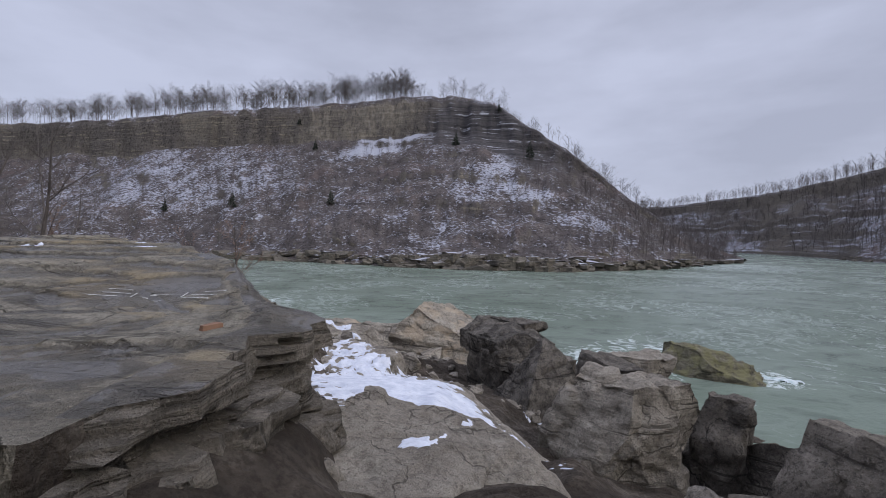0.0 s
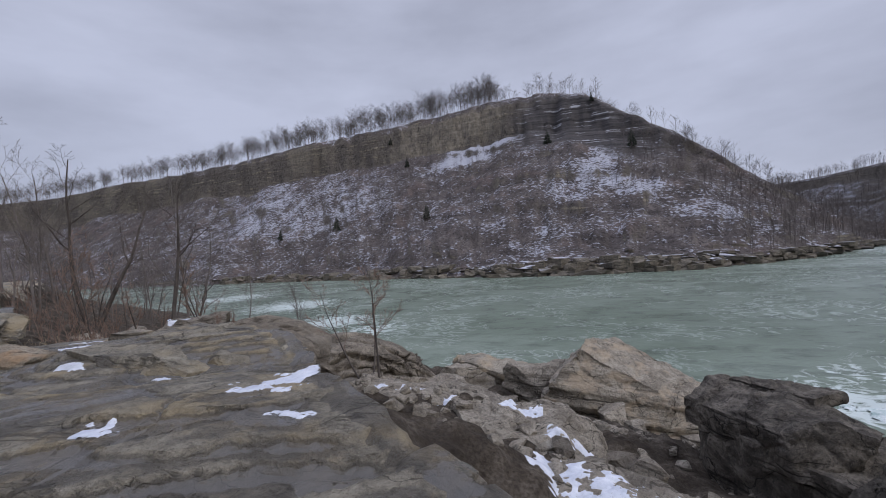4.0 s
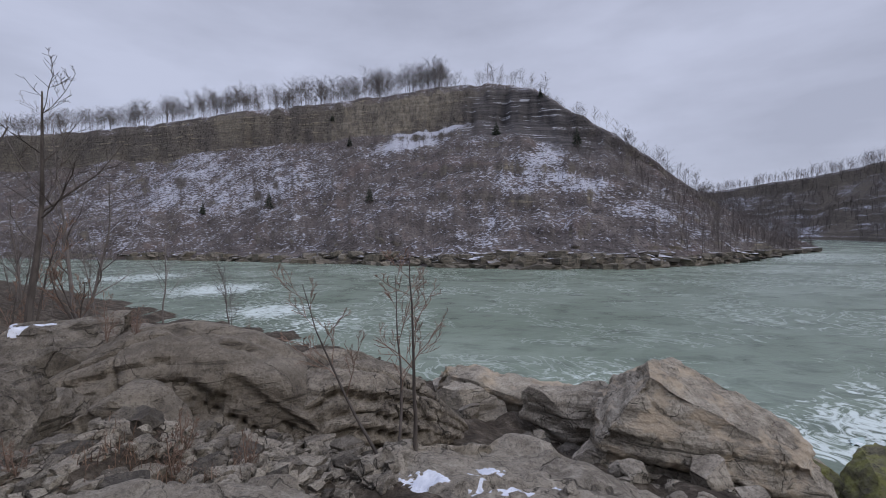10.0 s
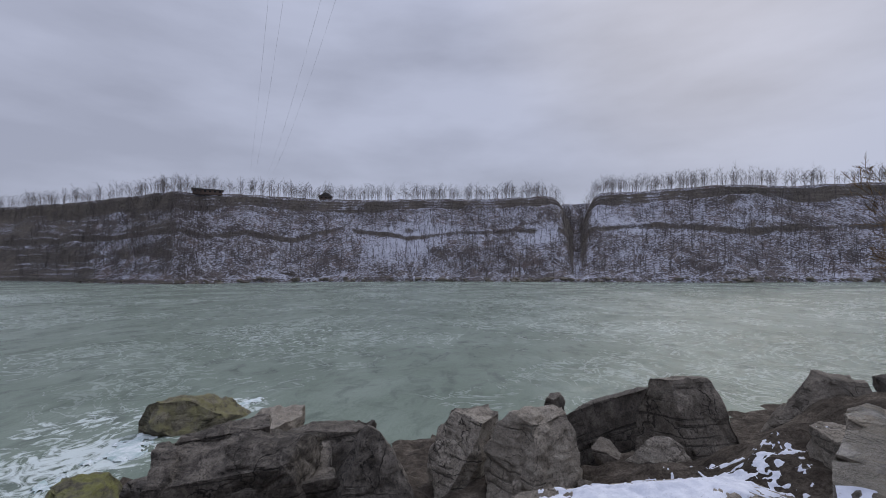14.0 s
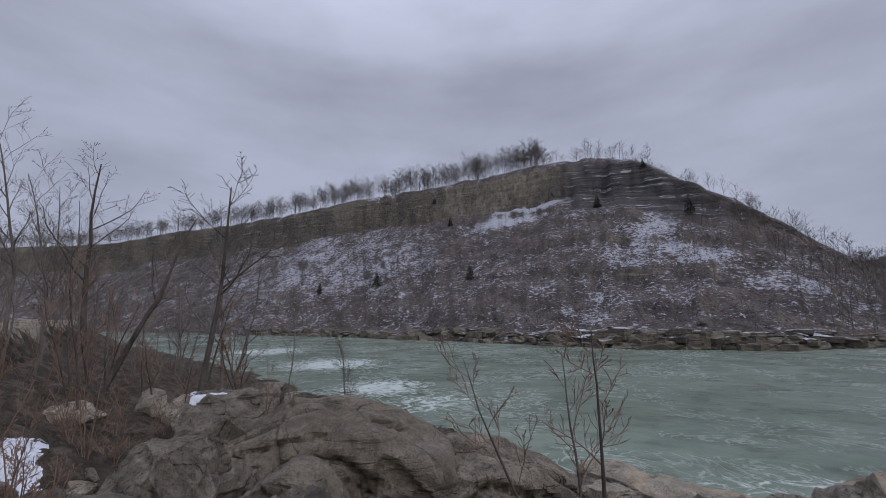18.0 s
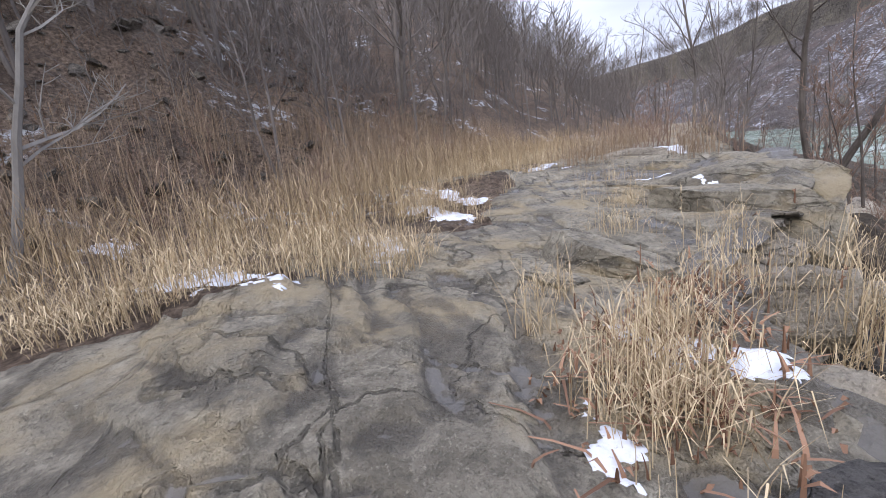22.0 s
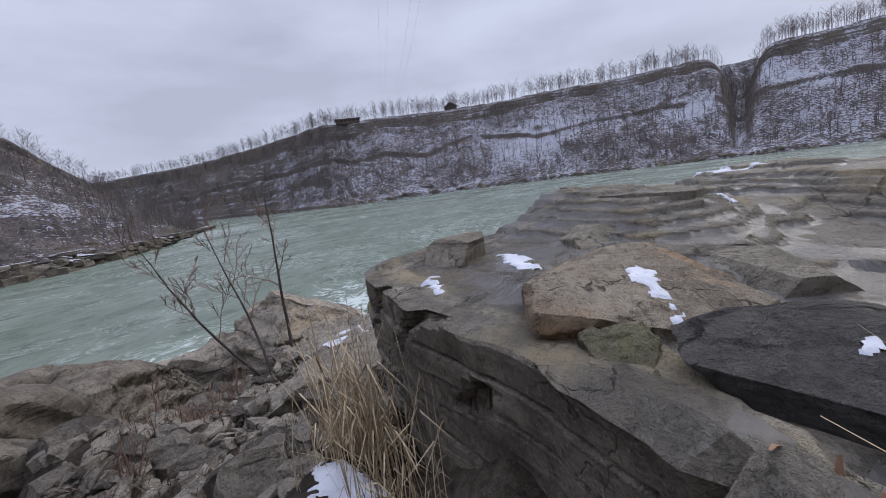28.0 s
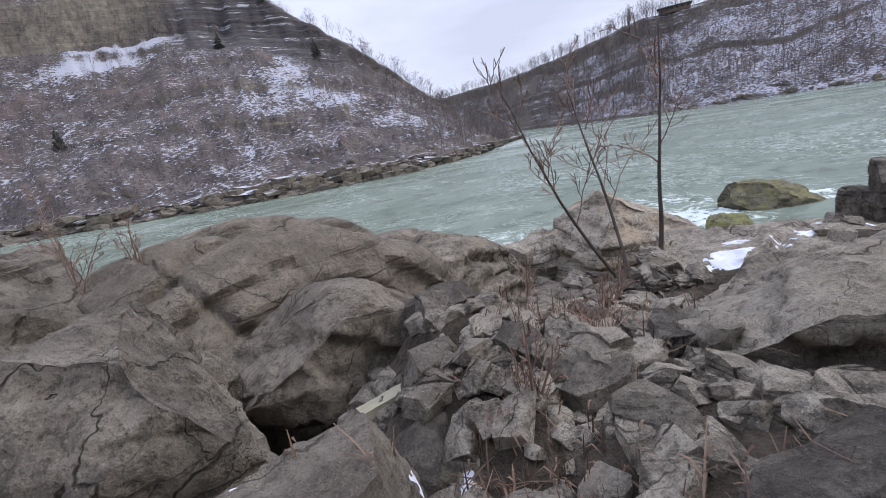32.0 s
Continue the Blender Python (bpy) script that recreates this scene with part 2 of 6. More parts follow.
    k.bump(speck, k.math("MULTIPLY", calm, 0.9), 0.03, n)
    return k.m


GREY = stone("grey_sandstone", (0.115, 0.098, 0.08), (0.345, 0.302, 0.245), (0.54, 0.483, 0.40))
OUTCROP = stone("folded_grey_sandstone", (0.065, 0.053, 0.041), (0.22, 0.187, 0.147), (0.42, 0.365, 0.29), (0.3, 0.3, 1.6))
DARK = stone("dark_dolomite", (0.036, 0.032, 0.028), (0.125, 0.109, 0.091), (0.32, 0.282, 0.235), (0.9, 0.9, 1.2))
TAN = stone("tan_sandstone", (0.16, 0.136, 0.108), (0.38, 0.335, 0.27), (0.54, 0.48, 0.395), tan=(0.50, 0.40, 0.29))
ORANGE = stone("orange_tinged_sandstone", (0.20, 0.165, 0.125), (0.40, 0.335, 0.255), (0.52, 0.45, 0.355), tan=(0.54, 0.36, 0.22))
MOSSY = stone("mossy_sandstone", (0.06, 0.054, 0.04), (0.17, 0.152, 0.108), (0.34, 0.31, 0.225), moss=(0.21, 0.195, 0.10))
YELLOW = stone("algae_covered_rock", (0.05, 0.046, 0.034), (0.14, 0.128, 0.088), (0.26, 0.24, 0.16), moss=(0.21, 0.21, 0.075))
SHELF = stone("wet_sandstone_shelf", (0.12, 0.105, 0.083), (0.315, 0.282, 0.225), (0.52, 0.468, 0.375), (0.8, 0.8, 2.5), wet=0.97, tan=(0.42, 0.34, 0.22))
BROWN = stone("brown_grey_boulder", (0.08, 0.068, 0.055), (0.215, 0.187, 0.153), (0.40, 0.352, 0.288), (0.9, 0.9, 1.2))
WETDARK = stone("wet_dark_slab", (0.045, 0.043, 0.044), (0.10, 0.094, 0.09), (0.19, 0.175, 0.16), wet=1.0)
WALLROCK = stone("bedded_sandstone_face", (0.10, 0.086, 0.069), (0.275, 0.238, 0.19), (0.46, 0.402, 0.325), (0.25, 0.25, 4.0))


SHOREROCK = stone("brown_shore_rock", (0.06, 0.053, 0.045), (0.17, 0.15, 0.12), (0.33, 0.285, 0.22), (0.3, 0.3, 1.2))


def rubble_mat():
    k = Mat("rubble_and_soil", 0.95, 0.15)
    n = k.noise(1.2, 8, 0.65)
    v = k.cells(3.2)
    c = k.ramp(n, [(0.3, (0.035, 0.028, 0.022)), (0.5, (0.09, 0.074, 0.058)), (0.7, (0.21, 0.178, 0.142))])
    c = k.mix(k.ramp(k.noise(14, 5, 0.7), [(0.4, 0.6), (0.56, 0.0)]), c, (0.035, 0.026, 0.02))
    k.color(c)
    k.bump(k.math("ADD", v, k.noise(6, 6, 0.7)), 0.9, 0.2)
    return k.m


def litter_mat():
    k = Mat("leaf_litter_slope", 0.95, 0.1)
    n = k.noise(0.35, 8, 0.65)
    c = k.ramp(k.noise(7.0, 6, 0.75), [(0.32, (0.07, 0.054, 0.044)), (0.5, (0.19, 0.143, 0.112)), (0.66, (0.35, 0.265, 0.205))])
    c = k.mix(k.ramp(n, [(0.35, 0.6), (0.55, 0.0)]), c, (0.085, 0.075, 0.068))
    s = k.math("MULTIPLY", k.ramp(k.noise(0.22, 5, 0.6, (1, 1, 2)), [(0.56, 0.0), (0.62, 1.0)]), k.ramp(k.noise(2.2, 5, 0.7), [(0.5, 0.0), (0.56, 1.0)]))
    c = k.mix(s, c, (0.6, 0.62, 0.66))
    k.color(c)
    k.bump(k.noise(5, 8, 0.75), 1.0, 0.35)
    return k.m


def hill_mat(name, drifts, snow_amount, tan, slates=(), pale=(), cover=0.0):
    """Scrubby winter slope: bedded rock where steep, thin snow where it can lie."""
    k = Mat(name, 0.95, 0.1)
    up = k.sep(k.geo.outputs["Normal"], 2)
    grain = k.noise(0.55, 7, 0.72)
    c = k.ramp(k.noise(0.10, 8, 0.7), [(0.34, (0.07, 0.06, 0.058)), (0.5, (0.125, 0.108, 0.102)), (0.66, (0.20, 0.172, 0.16))])
    c = k.mix(k.ramp(k.noise(1.1, 5, 0.7), [(0.38, 0.8), (0.52, 0.0)]), c, (0.03, 0.026, 0.026))
    c = k.mix(k.ramp(k.noise(0.05, 5, 0.6), [(0.54, 0.0), (0.64, 0.5)]), c, (0.135, 0.096, 0.084))

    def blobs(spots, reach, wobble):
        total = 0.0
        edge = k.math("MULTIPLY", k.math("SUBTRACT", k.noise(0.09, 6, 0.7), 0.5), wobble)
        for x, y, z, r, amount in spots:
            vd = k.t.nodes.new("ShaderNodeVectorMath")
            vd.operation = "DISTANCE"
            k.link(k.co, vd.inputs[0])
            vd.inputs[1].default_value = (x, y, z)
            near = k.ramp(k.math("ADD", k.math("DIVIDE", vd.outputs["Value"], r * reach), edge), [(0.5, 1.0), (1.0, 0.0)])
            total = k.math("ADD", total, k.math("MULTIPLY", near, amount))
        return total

    # fine broken snow along the small ledges, thicker on the drifts
    flakes = k.noise(0.8, 6, 0.66, (0.75, 0.75, 2.0), 0.5)
    clump = k.noise(0.12, 6, 0.65, (1, 1, 1.3), 0.6)
    field = k.noise(0.03, 4, 0.6)
    level = k.math("ADD", k.math("MULTIPLY", k.math("SUBTRACT", clump, 0.5), 0.42), k.math("MULTIPLY", k.math("SUBTRACT", field, 0.5), 0.3))
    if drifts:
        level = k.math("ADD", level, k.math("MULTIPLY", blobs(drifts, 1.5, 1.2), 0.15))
    s = k.ramp(k.math("ADD", k.math("ADD", flakes, level), cover), [(0.535 - snow_amount, 0.0), (0.60 - snow_amount, 1.0)])
    s = k.math("MULTIPLY", s, k.ramp(k.math("ADD", up, k.math("MULTIPLY", k.math("SUBTRACT", grain, 0.5), 0.6)), [(0.5, 0.0), (0.68, 0.92)]))
    c = k.mix(s, c, (0.47, 0.48, 0.54))
    lay = k.noise(0.3, 7, 0.66, (0.16, 0.16, 2.2), 0.3)
    rock = k.ramp(lay, [(0.32, (0.06, 0.053, 0.048)), (0.45, (0.17, 0.15, 0.125)), (0.53, (0.10, 0.088, 0.078)), (0.66, tan)])
    rock = k.mix(k.ramp(k.noise(0.16, 7, 0.75, (1, 1, 0.3)), [(0.46, 0.0), (0.6, 0.8)]), rock, (0.095, 0.084, 0.078))
    rock = k.mix(k.ramp(k.noise(0.9, 5, 0.7, (1, 1, 0.6)), [(0.38, 0.8), (0.5, 0.0)]), rock, (0.035, 0.031, 0.03))
    rock = k.mix(k.math("MULTIPLY", k.ramp(k.noise(0.02, 3, 0.5), [(0.45, 0.0), (0.6, 1.0)]), 0.3), rock, tan)
    f = k.ramp(k.math("ADD", up, k.math("MULTIPLY", k.math("SUBTRACT", grain, 0.5), 0.5)), [(0.52, 1.0), (0.66, 0.0)])
    if pale:
        rough = k.ramp(k.noise(0.35, 6, 0.7, (1.2, 1.2, 0.35)), [(0.36, (0.11, 0.096, 0.08)), (0.5, (0.24, 0.21, 0.165)), (0.66, (0.33, 0.29, 0.235))])
        where = k.math("MULTIPLY", k.math("MINIMUM", blobs(pale, 1.2, 1.1), 1.0), k.ramp(k.noise(0.13, 5, 0.65), [(0.4, 0.25), (0.6, 0.8)]))
        rock = k.mix(where, rock, rough)
        f = k.math("MAXIMUM", f, k.math("MULTIPLY", where, k.ramp(up, [(0.55, 1.0), (0.8, 0.0)])))
    c = k.mix(f, c, rock)
    if slates:
        thin = k.noise(0.42, 6, 0.62, (0.06, 0.06, 2.2), 0.35)
        shale = k.ramp(thin, [(0.3, (0.034, 0.032, 0.034)), (0.5, (0.082, 0.076, 0.077)), (0.66, (0.115, 0.106, 0.104))])
        dust = k.math("MULTIPLY", k.ramp(thin, [(0.58, 0.0), (0.62, 0.9)]), k.ramp(k.noise(0.11, 5, 0.6), [(0.5, 0.0), (0.57, 1.0)]))
        shale = k.mix(dust, shale, (0.5, 0.51, 0.55))
        c = k.mix(k.math("MINIMUM", blobs(slates, 1.25, 0.8), 0.95), c, shale)
    k.color(c)
    k.bump(k.math("ADD", grain, lay), 0.8, 1.2)
    return k.m


def ledge_mat():
    """Bedded shore rock with old snow lying on the level tops."""
    k = Mat("snowy_shore_ledges", 0.9, 0.2)
    c = k.ramp(k.noise(0.5, 7, 0.66, (0.3, 0.3, 2.0), 0.3), [(0.32, (0.045, 0.04, 0.036)), (0.5, (0.11, 0.098, 0.083)), (0.68, (0.20, 0.177, 0.147))])
    c = k.mix(k.ramp(k.noise(2.2, 5, 0.7), [(0.4, 0.7), (0.52, 0.0)]), c, (0.03, 0.027, 0.025))
    c = k.mix(k.ramp(k.island(), [(0.3, 0.0), (1.0, 0.5)]), c, (0.22, 0.19, 0.145))
    flat = k.ramp(k.sep(k.geo.outputs["Normal"], 2), [(0.75, 0.0), (0.9, 1.0)])
    high = k.ramp(k.math("DIVIDE", k.sep(k.geo.outputs["Position"], 2), 10.0), [(0.12, 0.0), (0.22, 1.0)])
    s = k.math("MULTIPLY", k.math("MULTIPLY", flat, high), k.ramp(k.noise(0.16, 6, 0.65), [(0.45, 0.0), (0.52, 1.0)]))
    k.color(k.mix(s, c, (0.5, 0.51, 0.56)))
    k.bump(k.noise(1.4, 7, 0.7), 0.8, 0.4)
    return k.m


def snow_mat():
    k = Mat("old_snow", 0.7, 0.3)
    c = k.ramp(k.noise(3.0, 6, 0.65), [(0.35, (0.50, 0.53, 0.61)), (0.6, (0.70, 0.72, 0.78))])
    c = k.mix(k.ramp(k.noise(22, 4, 0.7), [(0.6, 0.0), (0.7, 0.6)]), c, (0.25, 0.22, 0.2))
    k.color(c)
    k.bump(k.noise(7, 6, 0.7), 0.4, 0.05)
    return k.m


def water_mat():
    k = Mat("milky_green_river", 0.25, 0.08)
    big = k.noise(0.022, 5, 0.6, None, 1.4)
    mid = k.noise(0.11, 6, 0.6, (0.7, 1.3, 1, 0, 0, 0.5), 0.9)
    c = k.ramp(big, [(0.34, (0.145, 0.182, 0.138)), (0.5, (0.205, 0.247, 0.20)), (0.66, (0.275, 0.322, 0.272))])
    c = k.mix(k.ramp(mid, [(0.36, 0.6), (0.54, 0.0)]), c, (0.13, 0.165, 0.125))
    # wave faces that mirror less sky, darkened in the base colour
    ripple_shade = k.ramp(k.noise(0.3, 9, 0.66, (0.75, 1.25, 1, 0, 0, 0.5), 0.5), [(0.36, 0.45), (0.5, 0.0)])
    c = k.mix(ripple_shade, c, (0.05, 0.066, 0.052))
    curl = k.noise(0.16, 8, 0.58, None, 2.8)
    line = k.ramp(k.math("ABSOLUTE", k.math("SUBTRACT", curl, 0.5)), [(0.0, 0.42), (0.03, 0.0)])
    streak = k.math("MULTIPLY", line, k.ramp(k.noise(0.045, 4, 0.6, None, 1.0), [(0.46, 0.0), (0.62, 1.0)]))
    # broken white water below the rapids and round the rocks
    lace = k.noise(0.55, 7, 0.66, None, 2.2)
    churn = 0.0
    for x, y, r, amount in ((14.5, 38.5, 6, 1.0), (9.5, 38, 4, 0.8), (19, 43, 5, 0.6), (24, 35, 3, 0.7), (-36, 74, 9, 1.0), (-26, 66, 7, 0.7), (-58, 98, 14, 1.0), (-95, 122, 18, 0.8), (120, 205, 60, 0.55), (60, 45, 25, 0.25), (2, 46, 6, 0.5)):
        vd = k.t.nodes.new("ShaderNodeVectorMath")
        vd.operation = "DISTANCE"
        k.link(k.co, vd.inputs[0])
        vd.inputs[1].default_value = (x, y, 0)
        churn = k.math("MAXIMUM", churn, k.math("MULTIPLY", k.ramp(k.math("DIVIDE", vd.outputs["Value"], r), [(0.3, 1.0), (1.0, 0.0)]), amount))
    white = k.ramp(k.math("ADD", lace, k.math("MULTIPLY", churn, 0.2)), [(0.6, 0.0), (0.7, 0.9)])
    streak = k.math("MAXIMUM", streak, k.math("MULTIPLY", white, k.ramp(churn, [(0.02, 0.0), (0.2, 1.0)])))
    c = k.mix(streak, c, (0.60, 0.66, 0.64))
    k.color(c)
    k.rough(k.mix(streak, (0.24, 0.24, 0.24), (0.7, 0.7, 0.7)))
    h = k.math("ADD", k.noise(0.5, 6, 0.6, None, 0.8), k.math("MULTIPLY", k.noise(3.0, 4, 0.6), 0.22))
    h = k.math("ADD", h, k.math("MULTIPLY", k.noise(0.14, 5, 0.6, (0.7, 1.3, 1, 0, 0, 0.5), 0.6), 1.2))
    k.bump(h, 0.36, 0.5)
    return k.m


def foam_mat():
    k = Mat("white_water", 0.8, 0.2)
    k.color(k.ramp(k.noise(1.5, 6, 0.7), [(0.35, (0.40, 0.52, 0.50)), (0.6, (0.75, 0.80, 0.80))]))
    k.bump(k.noise(2.5, 6, 0.7), 0.8, 0.25)
    return k.m


def bark(name, a, b):
    k = Mat(name, 0.92, 0.15)
    k.color(k.mix(k.ramp(k.rand(), [(0, 0.0), (1, 0.5)]), k.ramp(k.noise(3.0, 6, 0.7, (1, 1, 0.3)), [(0.35, a), (0.65, b)]), a))
    k.bump(k.noise(9, 5, 0.7, (1, 1, 0.25)), 0.5, 0.02)
    return k.m


def straw(name, a, b):
    k = Mat(name, 0.8, 0.2)
    k.color(k.ramp(k.island(), [(0.0, a), (1.0, b)]))
    return k.m


RUBBLE, LITTER, SNOW, WATER, FOAM = rubble_mat(), litter_mat(), snow_mat(), water_mat(), foam_mat()
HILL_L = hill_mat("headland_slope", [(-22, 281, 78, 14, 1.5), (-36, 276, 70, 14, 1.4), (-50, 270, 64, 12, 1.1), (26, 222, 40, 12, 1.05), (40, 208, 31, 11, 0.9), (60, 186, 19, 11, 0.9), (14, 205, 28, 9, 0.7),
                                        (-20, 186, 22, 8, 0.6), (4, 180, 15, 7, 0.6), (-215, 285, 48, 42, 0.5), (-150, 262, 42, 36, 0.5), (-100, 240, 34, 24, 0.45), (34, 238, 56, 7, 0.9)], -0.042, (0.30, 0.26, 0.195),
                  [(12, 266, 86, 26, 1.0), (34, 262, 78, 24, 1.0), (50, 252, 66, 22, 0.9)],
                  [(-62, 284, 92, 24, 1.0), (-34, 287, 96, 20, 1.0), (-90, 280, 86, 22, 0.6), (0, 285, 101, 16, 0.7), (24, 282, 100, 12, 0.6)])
RIMSNOW = hill_mat("snowy_rim", (), 0.0, (0.30, 0.26, 0.195))
HILL_R = hill_mat("far_bank_slope", [(380, 69, 42, 26, 0.5), (370, 93, 30, 30, 0.6), (369, -40, 44, 16, 0.9), (385, -110, 55, 30, 0.4)], 0.03, (0.19, 0.16, 0.13))
LEDGES = ledge_mat()
BARK = bark("grey_brown_bark", (0.065, 0.055, 0.05), (0.165, 0.143, 0.128))
BIRCH = bark("pale_bark", (0.19, 0.175, 0.16), (0.34, 0.32, 0.29))
TWIG = bark("reddish_twigs", (0.17, 0.115, 0.09), (0.30, 0.21, 0.165))
# far trees' bark, with distance haze mixed in as lighter grey
FARBARK = bark("hazed_distant_bark", (0.10, 0.087, 0.083), (0.18, 0.158, 0.15))
# bark greyed and lightened: the haze over the slope wood is in its colour
MISTBARK = bark("hazed_grey_bark", (0.12, 0.104, 0.096), (0.245, 0.216, 0.2))
WILLOW = bark("yellow_brown_twigs", (0.17, 0.112, 0.06), (0.32, 0.22, 0.12))
EVERGREEN = bark("dark_evergreen", (0.024, 0.03, 0.022), (0.05, 0.058, 0.043))
STRAW = straw("dry_straw", (0.26, 0.19, 0.115), (0.52, 0.40, 0.25))
REED = straw("dry_reed", (0.33, 0.25, 0.155), (0.64, 0.515, 0.345))
DULLREED = straw("faded_reed_tops", (0.20, 0.145, 0.10), (0.40, 0.30, 0.205))


# ---------------------------------------------------------------- helpers
def mesh_ob(name, verts, faces, mat, smooth=False, parent=None):
    me = bpy.data.meshes.new(name)
    me.from_pydata([tuple(v) for v in verts], [], faces)
    me.materials.append(mat)
    if smooth:
        me.polygons.foreach_set("use_smooth", [True] * len(me.polygons))
    me.update()
    ob = new(name, me)
    if parent:
        ob.parent = parent
    return ob


def part(name, bm, mat, parent, label=""):
    me = bpy.data.meshes.new(name)
    bm.to_mesh(me)
    bm.free()
    me.materials.append(mat)
    ob = new(name, me)
    ob.parent = parent
    if label:
        tagged(ob, label)
    return ob


def hash2(ix, iy, seed):
    n = (ix * 374761393 + iy * 668265263 + seed * 1442695041) & 0xFFFFFFFF
    n = ((n ^ (n >> 13)) * 1274126177) & 0xFFFFFFFF
    return ((n ^ (n >> 16)) & 0xFFFF) / 65535.0


def vnoise(x, y, seed=0):
    x, y = np.asarray(x, float), np.asarray(y, float)
    ix, iy = np.floor(x).astype(np.int64), np.floor(y).astype(np.int64)
    u, v = x - ix, y - iy
    u, v = u * u * (3 - 2 * u), v * v * (3 - 2 * v)
    a, b = hash2(ix, iy, seed), hash2(ix + 1, iy, seed)
    c, d = hash2(ix, iy + 1, seed), hash2(ix + 1, iy + 1, seed)
    return (a * (1 - u) + b * u) * (1 - v) + (c * (1 - u) + d * u) * v - 0.5


def fbm(x, y, octaves=5, seed=0, gain=0.5):
    s, amp = 0.0, 1.0
    for i in range(octaves):
        s = s + amp * vnoise(x * 2**i + i * 17.3, y * 2**i - i * 9.1, seed + i)
        amp *= gain
    return s


def line_dist(x, y, pts):
    best = np.full(np.shape(x), 1e9)
    for (x0, y0), (x1, y1) in zip(pts, pts[1:]):
        dx, dy = x1 - x0, y1 - y0
        t = np.clip(((x - x0) * dx + (y - y0) * dy) / (dx * dx + dy * dy), 0, 1)
        best = np.minimum(best, np.hypot(x - x0 - t * dx, y - y0 - t * dy))
    return best


def inside(x, y, pts):
    r = np.zeros(np.shape(x), bool)
    for (x0, y0), (x1, y1) in zip(pts, pts[1:] + pts[:1]):
        if y0 == y1:
            continue
        r ^= ((y0 > y) != (y1 > y)) & (x < (x1 - x0) * (y - y0) / (y1 - y0) + x0)
    return r


def smooth(a, b, x):
    t = np.clip((x - a) / (b - a), 0, 1)
    return t * t * (3 - 2 * t)


# ---------------------------------------------------------------- the near bank
EDGE = [(4, -20), (1, -8), (-0.9, 0), (-1.75, 4.3), (-1.55, 5.3), (-1.2, 6.2), (-1.2, 7.0), (-1.2, 7.8), (-1.2, 8.5), (-1.3, 9.1), (-1.6, 9.7), (-2.15, 10.6), (-3.15, 11.8), (-4.4, 12.75), (-5.8, 14.0), (-6.6, 15.2), (-7.3, 16.4),
        (-8.3, 17.1), (-9.4, 17.0), (-10.6, 17.3), (-12.1, 18.5), (-13.5, 18.9), (-15, 17.6), (-15.6, 16.7), (-16.2, 16.0), (-17.0, 15.75), (-17.9, 16.0),
        (-18.7, 16.7), (-19.3, 17.6), (-20.4, 18.7), (-21.7, 20.3), (-23.5, 21.8), (-27, 24), (-34, 28), (-46, 36), (-70, 55), (-110, 82), (-180, 118), (-330, 190)]
SHORE = [(70, -80), (50, -45), (36, -25), (29, -10), (24, 0), (19.5, 8), (18.5, 20), (16, 27), (12, 33), (6.5, 35.5), (0, 41), (-4, 45), (-13, 49),
         (-26, 60), (-42, 67), (-67, 84), (-110, 108), (-180, 143), (-330, 214)]
FOOT = [(60, -120), (30, -60), (8, -30), (-8, -14), (-17, -2), (-23, 7), (-29, 12), (-44, 20), (-75, 42), (-120, 74), (-190, 108), (-340, 170)]
PLATEAU = EDGE + [(-420, 60), (-420, -200), (40, -200)]
LAND = SHORE + [(-420, 60), (-420, -200), (90, -200)]
UPHILL = FOOT + [(-420, 60), (-420, -200), (60, -200)]


def shelf_z(x, y):
    z = 9.12 + 0.022 * np.clip(-15 - x, 0, 30)
    z = z - 0.46 * smooth(12.8, 8.5, y) * smooth(-6.5, -3.2, x)
    wx, wy = x + fbm(x * 0.7, y * 0.7, 4, 13, 0.55) * 0.28, y + fbm(x * 0.7 + 40, y * 0.7, 4, 14, 0.55) * 0.28
    k = fbm(wx * 0.17 + wy * 0.1 + 3, wy * 0.42 - wx * 0.2, 3, 11, 0.42) * 0.6 / 0.095
    rest = k - np.floor(k)
    st = (np.floor(k) + 0.25 * rest) * 0.095 - 0.055 * (rest < 0.07)
    st = st - 0.045 * (np.abs(vnoise(wx * 0.75 - wy * 0.3, wy * 0.3 + wx * 0.2, 29)) < 0.014)
    a = fbm(wx * 0.3 + 9, wy * 0.75 - wx * 0.35, 3, 17) * 0.3 / 0.06
    st = st + np.floor(a) * 0.016
    st = st + fbm(x * 2.2, y * 2.2, 3, 5) * 0.02 + fbm(x * 0.3 + 7, y * 0.3, 2, 23) * 0.08 + 0.02
    level = np.exp(-((x + 14.5) / 1.9) ** 2 - ((y - 17.2) / 1.5) ** 2)
    return z + st * (1 - 0.75 * level) - 0.1 * level


